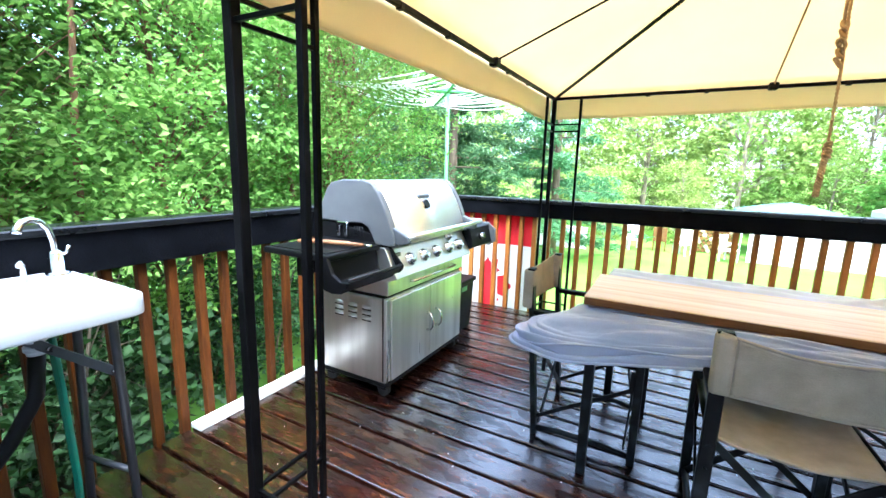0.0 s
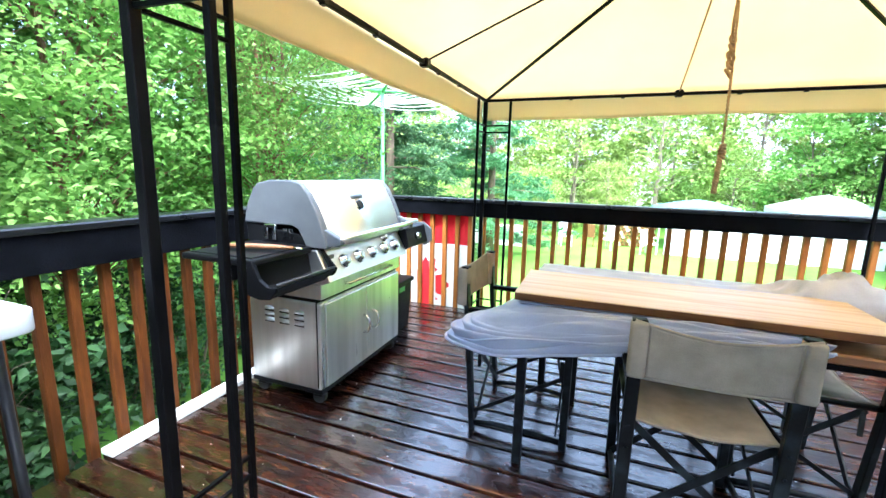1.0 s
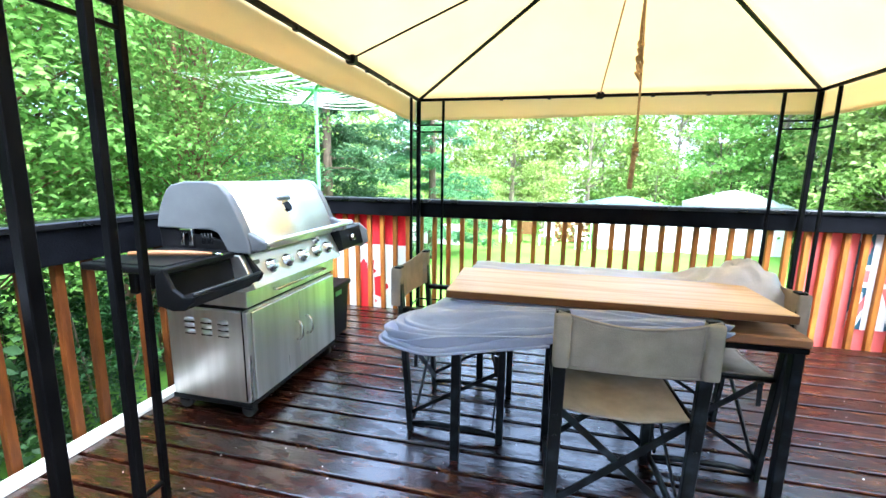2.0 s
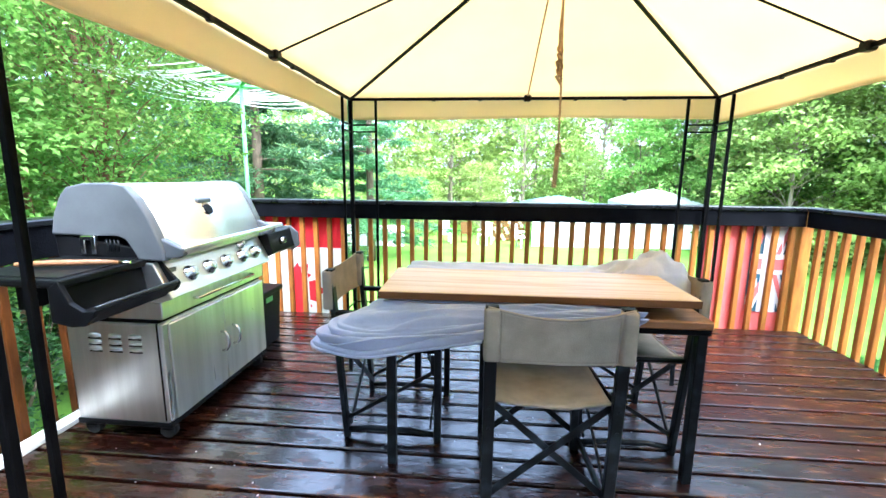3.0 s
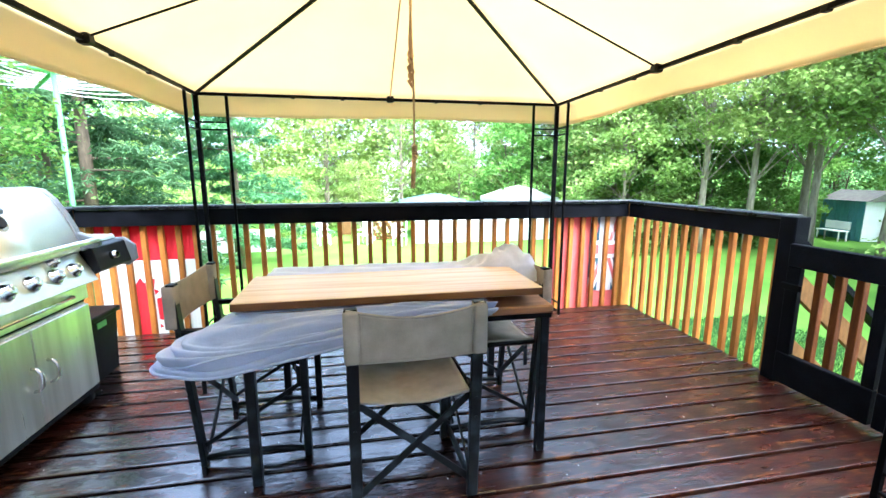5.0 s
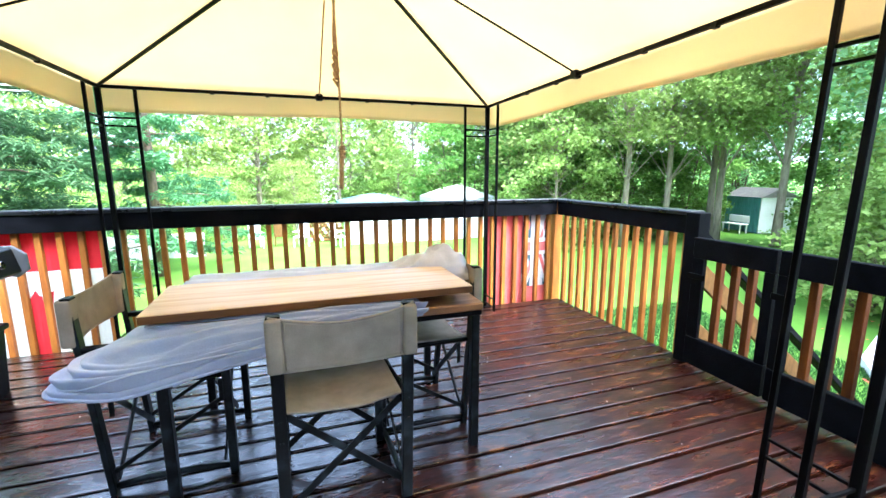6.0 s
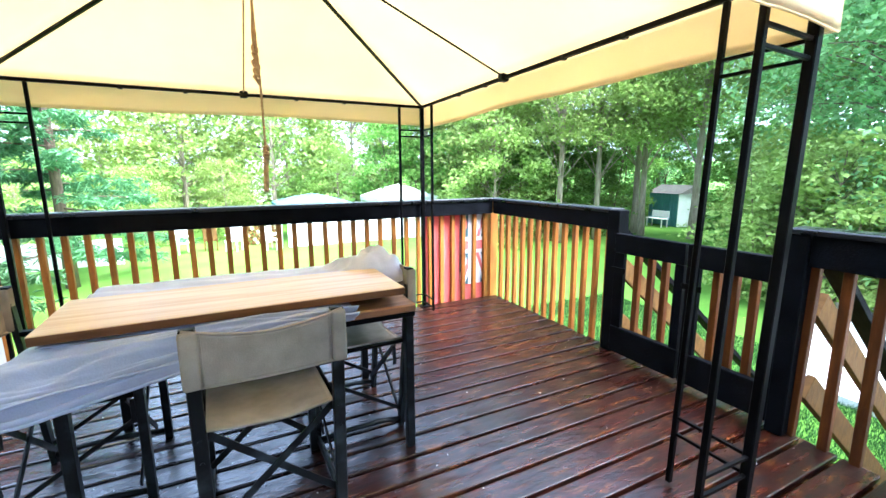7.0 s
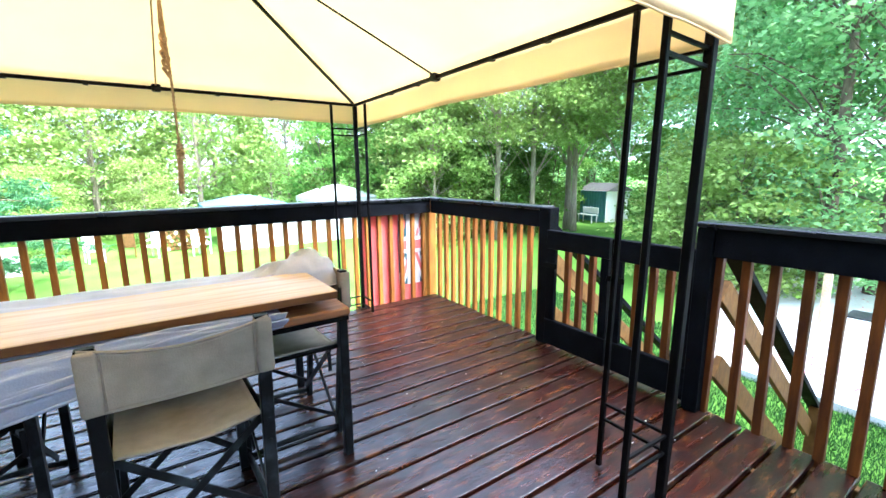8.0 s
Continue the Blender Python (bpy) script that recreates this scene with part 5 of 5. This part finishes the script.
def deciduous(name, label, height, radius, base, leaves, size, leafmat, bark, seed, trunk=0.12, clusters=90, lean=0.0, stems=1, tight=0.15, long=1.9):
    """A tapered trunk with limbs, and a crown of leaf sprays gathered round the twigs."""
    g = np.random.default_rng(seed)
    q = random.Random(seed)
    t = thing(name, 0, 0, 0, label, "tree", "trees")
    bm = bmesh.new()
    tops = []
    for s in range(stems):
        ax, ay = (q.uniform(-0.5, 0.5) * (stems > 1), q.uniform(-0.5, 0.5) * (stems > 1))
        pts, x, y = [], ax * 0.3, ay * 0.3
        for k in range(10):
            f = k / 9
            x += q.uniform(-0.05, 0.05) * height * 0.08 + lean * height / 9 + ax * 0.12
            y += q.uniform(-0.05, 0.05) * height * 0.08 + ay * 0.12
            pts.append((x, y, f * height * 0.92))
        tube(bm, pts, 0.1, 9, True, [trunk * (1.25 if k == 0 else 1.0) * (1 - 0.85 * k / 9) for k in range(10)])
        tops.append(pts)
    cen = []
    for c in range(clusters):
        f = q.uniform(0, 1)
        z = base + (height - base) * f
        rr = radius * (math.sin(math.pi * min(1, 0.12 + 0.85 * f)) ** 0.6) * (0.35 + 0.65 * math.sqrt(q.random()))
        a = q.uniform(0, math.tau)
        pts = tops[c % stems]
        kk = min(9, max(1, int(z / height * 9 * 0.85)))
        o = Vector(pts[kk])
        e = Vector((o.x + math.cos(a) * rr, o.y + math.sin(a) * rr, z + q.uniform(-0.3, 0.3)))
        cen.append(e)
        if c % 3 == 0:
            midp = o.lerp(e, 0.5) + Vector((0, 0, 0.12 * rr))
            tube(bm, [o, midp, e], 0.02, 5, False, [trunk * 0.20, trunk * 0.11, trunk * 0.03])
    part("trunk", bm, bark, t, "brown bark trunk and limbs")
    cen = np.array([tuple(c) for c in cen])
    per = leaves // clusters
    spread = radius * tight
    pts = np.repeat(cen, per, 0) + g.normal(0, 1, (per * clusters, 3)) * np.array([spread, spread, spread * 0.36])
    v, f = leaf_cards(pts, size, 0.5, seed + 1, long)
    part("crown", cards_mesh("crown", v, f, leafmat), None, t, "uneven crown of green leaves")
    return t


def conifer(name, label, height, radius, seed, sprays=1400):
    q = random.Random(seed)
    g = np.random.default_rng(seed)
    t = thing(name, 0, 0, 0, label, "tree", "trees")
    bm = bmesh.new()
    tube(bm, [(0, 0, 0), (0.03, 0, height * 0.5), (0, 0.02, height)], 0.1, 9, True, [0.17, 0.11, 0.02])
    P = []
    for k in range(72):
        f = (k + q.random()) / 72
        z = height * (0.10 + 0.88 * f)
        L = radius * (1 - f) ** 0.75 * q.uniform(0.65, 1.15) + 0.15
        a = q.uniform(0, math.tau)
        e = Vector((math.cos(a) * L, math.sin(a) * L, z + 0.12 * L - 0.10 * L * L))
        if k % 2 == 0:
            tube(bm, [(0, 0, z), tuple(Vector((0, 0, z)).lerp(e, 0.6) + Vector((0, 0, 0.08))), tuple(e)], 0.02, 4, False, [0.035, 0.02, 0.006])
        n = int(sprays / 72 * (0.4 + L / radius))
        for _ in range(n):
            u = q.uniform(0.15, 1.02) ** 0.7
            P.append(Vector((0, 0, z)).lerp(e, u) + Vector((q.gauss(0, 0.16), q.gauss(0, 0.16), q.gauss(0, 0.06))))
    part("trunk", bm, M_BARK, t)
    base = np.array([tuple(p) for p in P])
    pts = np.repeat(base, 9, 0) + g.normal(0, 0.03, (len(base) * 9, 3))
    v, f = leaf_cards(pts, 0.20, 0.45, seed, long=7.0)
    part("crown", cards_mesh("crown", v, f, M_NEEDLE), None, t, "layered blue-green needle boughs")
    return t


def scaled_copy(proto, x, y, s, turn, dz):
    c = copy_thing(proto, pose(x, y, GROUND + dz, 0, 0, turn))
    c.matrix_basis = pose(x, y, GROUND + dz, 0, 0, turn) @ Matrix.Scale(s, 4)
    return c


near_a = deciduous("broadleaf_tree", "slender broadleaf tree with bright green leaves close to the deck", 6.6, 1.75, 1.5, 24000, 0.078, M_LEAF, M_BARK_RED, 11, 0.075, 260, 0.01, tight=0.14, long=2.2)
near_b = deciduous("broadleaf_tree", "leafy young tree with several thin brown stems", 7.2, 1.9, 1.6, 24000, 0.076, M_LEAF, M_BARK_RED, 23, 0.065, 260, 0.0, 3, tight=0.14, long=2.2)
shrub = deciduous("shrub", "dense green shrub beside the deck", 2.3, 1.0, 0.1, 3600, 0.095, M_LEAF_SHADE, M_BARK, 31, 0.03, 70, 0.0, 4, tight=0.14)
tagged(shrub, category="shrub", group="shrubs")
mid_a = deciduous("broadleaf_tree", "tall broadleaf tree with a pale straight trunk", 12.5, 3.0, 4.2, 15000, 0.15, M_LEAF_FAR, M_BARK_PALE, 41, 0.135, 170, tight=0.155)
mid_b = deciduous("broadleaf_tree", "tall broadleaf tree with a deep green crown", 11.0, 3.4, 0.8, 17000, 0.15, M_LEAF_DEEP, M_BARK, 47, 0.15, 170, tight=0.15)
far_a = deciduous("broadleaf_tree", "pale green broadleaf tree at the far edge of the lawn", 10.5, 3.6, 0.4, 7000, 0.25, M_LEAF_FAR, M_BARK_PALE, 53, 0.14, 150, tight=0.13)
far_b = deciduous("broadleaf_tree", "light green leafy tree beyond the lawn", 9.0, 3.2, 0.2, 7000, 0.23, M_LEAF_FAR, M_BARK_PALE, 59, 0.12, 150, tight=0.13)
bush = deciduous("shrub", "light green leafy undergrowth shrub at the wood's edge", 4.8, 1.7, 0.15, 5200, 0.17, M_LEAF, M_BARK, 67, 0.05, 120, 0.0, 3, tight=0.13)
tagged(bush, category="shrub", group="shrubs")
pale_bush = deciduous("shrub", "pale green small-leaved shrub beside the drive", 3.6, 1.5, 0.1, 5200, 0.13, M_LEAF_FAR, M_BARK, 71, 0.04, 120, 0.0, 3, tight=0.13)
tagged(pale_bush, category="shrub", group="shrubs")
pine = conifer("pine_tree", "blue-green pine with layered boughs beyond the railing", 8.5, 3.0, 61, 2600)

HOME = {bush: (9.4, 21.0, 1.0, 250), pale_bush: (11.8, 4.7, 1.0, 60), near_a: (-5.0, 3.2, 1.0, 0), near_b: (-4.9, 5.6, 1.0, 40), shrub: (-3.9, 1.6, 1.0, 0), mid_a: (12.8, 14.0, 1.0, 0), mid_b: (13.2, 3.4, 1.0, 0),
        far_a: (-1.6, 27, 1.0, 0), far_b: (3.8, 29, 1.0, 30), pine: (-5.6, 11.6, 1.0, 0)}
for p, (x, y, s, r) in HOME.items():
    p.matrix_basis = pose(x, y, GROUND, 0, 0, r)
for x, y, s, r in ((-5.0, 0.6, 0.95, 80), (-5.9, 1.6, 1.1, 150), (-6.3, 4.6, 1.15, 220), (-5.0, -1.4, 1.0, 300), (-7.8, 7.2, 1.2, 20)):
    scaled_copy(near_a, x, y, s, r, 0)
for x, y, s, r in ((-5.6, 6.9, 1.0, 130), (-4.7, 1.9, 0.9, 200), (-7.4, 2.9, 1.2, 260), (-6.2, 0.0, 1.0, 10)):
    scaled_copy(near_b, x, y, s, r, 0)
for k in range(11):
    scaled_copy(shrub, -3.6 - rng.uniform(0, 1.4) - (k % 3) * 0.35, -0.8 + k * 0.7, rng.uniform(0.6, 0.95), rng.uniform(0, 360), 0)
for x, y, s, r in ((-9.2, 10.5, 1.0, 60), (-3.2, 14.2, 0.9, 120), (-8.2, 14.5, 1.15, 200)):
    scaled_copy(pine, x, y, s, r, 0)
for x, y, s, r in ((14.9, 14.0, 1.0, 60), (17.7, 14.0, 1.1, 110), (12.6, 19.5, 1.1, 170), (17.9, 14.6, 1.2, 230), (18.5, 12.0, 1.2, 280), (11.0, 23.5, 1.0, 330), (15.5, 20.5, 1.2, 20), (21, 9, 1.3, 90), (19.5, 5.2, 1.3, 150)):
    scaled_copy(mid_a, x, y, s, r, 0)
for x, y, s, r in ((13.8, 2.6, 0.9, 120), (18.6, 6.8, 0.9, 180), (17.5, 4.5, 1.1, 240), (14.5, -0.5, 1.0, 300),  (-11.5, 17, 1.1, 70), (-13, 10, 1.0, 130), (23, 4, 1.3, 100), (22, -1, 1.3, 160), (26.0, 19.5, 1.1, 30), (29.0, 16.5, 1.15, 110), (30.0, 22.0, 1.2, 200), (27.5, 13.0, 1.0, 260)):
    scaled_copy(mid_b, x, y, s, r, 0)
for x, y, s, r in ((13.2, 17.5, 1.1, 10), (16.2, 18.2, 1.2, 80), (19.5, 17.6, 1.15, 150), (24.5, 13.0, 1.1, 220), (20.8, 11.0, 1.0, 290), (10.6, 18.6, 1.0, 30), (12.4, 16.4, 0.85, 100), (14.4, 16.0, 0.9, 170), (16.3, 15.2, 0.8, 310), (8.6, 22.5, 1.2, 60), (11.4, 21.5, 1.3, 140), (21.5, 18.8, 1.2, 40), (24.8, 18.6, 1.25, 190)):
    scaled_copy(bush, x, y, s, r, 0)
for x, y, s, r in ((12.8, 4.0, 1.0, 210), (11.6, 5.7, 0.9, 120), (13.6, 6.0, 1.1, 20), (15.5, 7.4, 1.1, 80)):
    scaled_copy(pale_bush, x, y, s, r, 0)
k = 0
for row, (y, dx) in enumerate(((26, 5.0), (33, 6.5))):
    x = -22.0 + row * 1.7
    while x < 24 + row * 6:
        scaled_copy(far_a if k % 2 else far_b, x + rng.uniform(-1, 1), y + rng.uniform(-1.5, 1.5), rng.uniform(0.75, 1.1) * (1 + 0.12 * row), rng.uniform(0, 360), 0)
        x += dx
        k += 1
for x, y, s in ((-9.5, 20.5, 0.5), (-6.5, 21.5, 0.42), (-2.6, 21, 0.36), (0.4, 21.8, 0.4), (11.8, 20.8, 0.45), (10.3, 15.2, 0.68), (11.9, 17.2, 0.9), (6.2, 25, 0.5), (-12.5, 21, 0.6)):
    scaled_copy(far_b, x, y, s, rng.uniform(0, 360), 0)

# grass blades on the lawn nearest to the deck, darkened for the shade there
g = np.random.default_rng(77)
n = 110000
gx, gy = g.uniform(3.2, 8.5, n), g.uniform(-1.5, 7.5, n)
hgt = np.array([0.10 * noise.noise(Vector((x * 0.12, y * 0.12, 0))) * min(1, math.hypot(x - 0.7, y - 2) / 8) for x, y in zip(gx, gy)])
p = np.stack([gx, gy, GROUND + hgt - 0.01], 1)
a = g.uniform(0, 6.283, n)
w = np.stack([np.cos(a), np.sin(a), np.zeros(n)], 1) * 0.006
tip = np.stack([g.normal(0, 0.03, n), g.normal(0, 0.03, n), g.uniform(0.04, 0.10, n)], 1)
v = np.stack([p - w, p + w, p + tip], 1).reshape(-1, 3)
f = np.arange(3 * n).reshape(-1, 3)
tagged(part("grass", cards_mesh("grass", v, f, M_BLADE), None, None), "short grass blades with the near lawn's shade in their green", "grass", kind="stuff")

tagged(part("petals", cards_mesh("petals", *PETALS, M_PETAL), None, None), "red fallen petals on the pale drive", "petals", kind="stuff")

# white flecks: fallen petal bits, and the wet deck's sparkles drawn as geometry
g = np.random.default_rng(19)
n = 150
pts = np.stack([g.uniform(-1.3, 2.95, n), g.uniform(0.9, 4.0, n), np.full(n, 0.0015)], 1)
a = g.uniform(0, 6.283, n)
d = np.stack([np.cos(a), np.sin(a), np.full(n, 0.05)], 1) * g.uniform(0.002, 0.007, n)[:, None]
e = np.stack([-np.sin(a), np.cos(a), np.full(n, 0.05)], 1) * g.uniform(0.002, 0.005, n)[:, None]
v = np.stack([pts - d, pts + e, pts + d, pts - e], 1).reshape(-1, 3)
i = np.arange(n)[:, None] * 4
f = np.concatenate([i + [0, 1, 2], i + [0, 2, 3]], 1).reshape(-1, 3)
tagged(part("leaf_bits", cards_mesh("leaf_bits", v, f, M_FLAG_WHITE), None, None), "tiny white specks on the wet deck, fallen petals and painted glints", "petals", kind="stuff")

# ---- deck boards ----
k0 = -27
for k in range(k0, 12):
    y0 = 2.658 + k * PITCH + GAP / 2
    y1 = y0 + PITCH - GAP
    if y1 > 4.19:
        continue
    x1 = (3.05 if y0 > 1.4 else 2.99) + (0 if 1.4 < y0 < 2.5 else rng.uniform(-0.006, 0.008))
    x0 = -1.625 + rng.uniform(-0.006, 0.006)
    bm = box(bmesh.new(), x0, y0, -0.032, x1, y1, 0, 0.007, None, 2)
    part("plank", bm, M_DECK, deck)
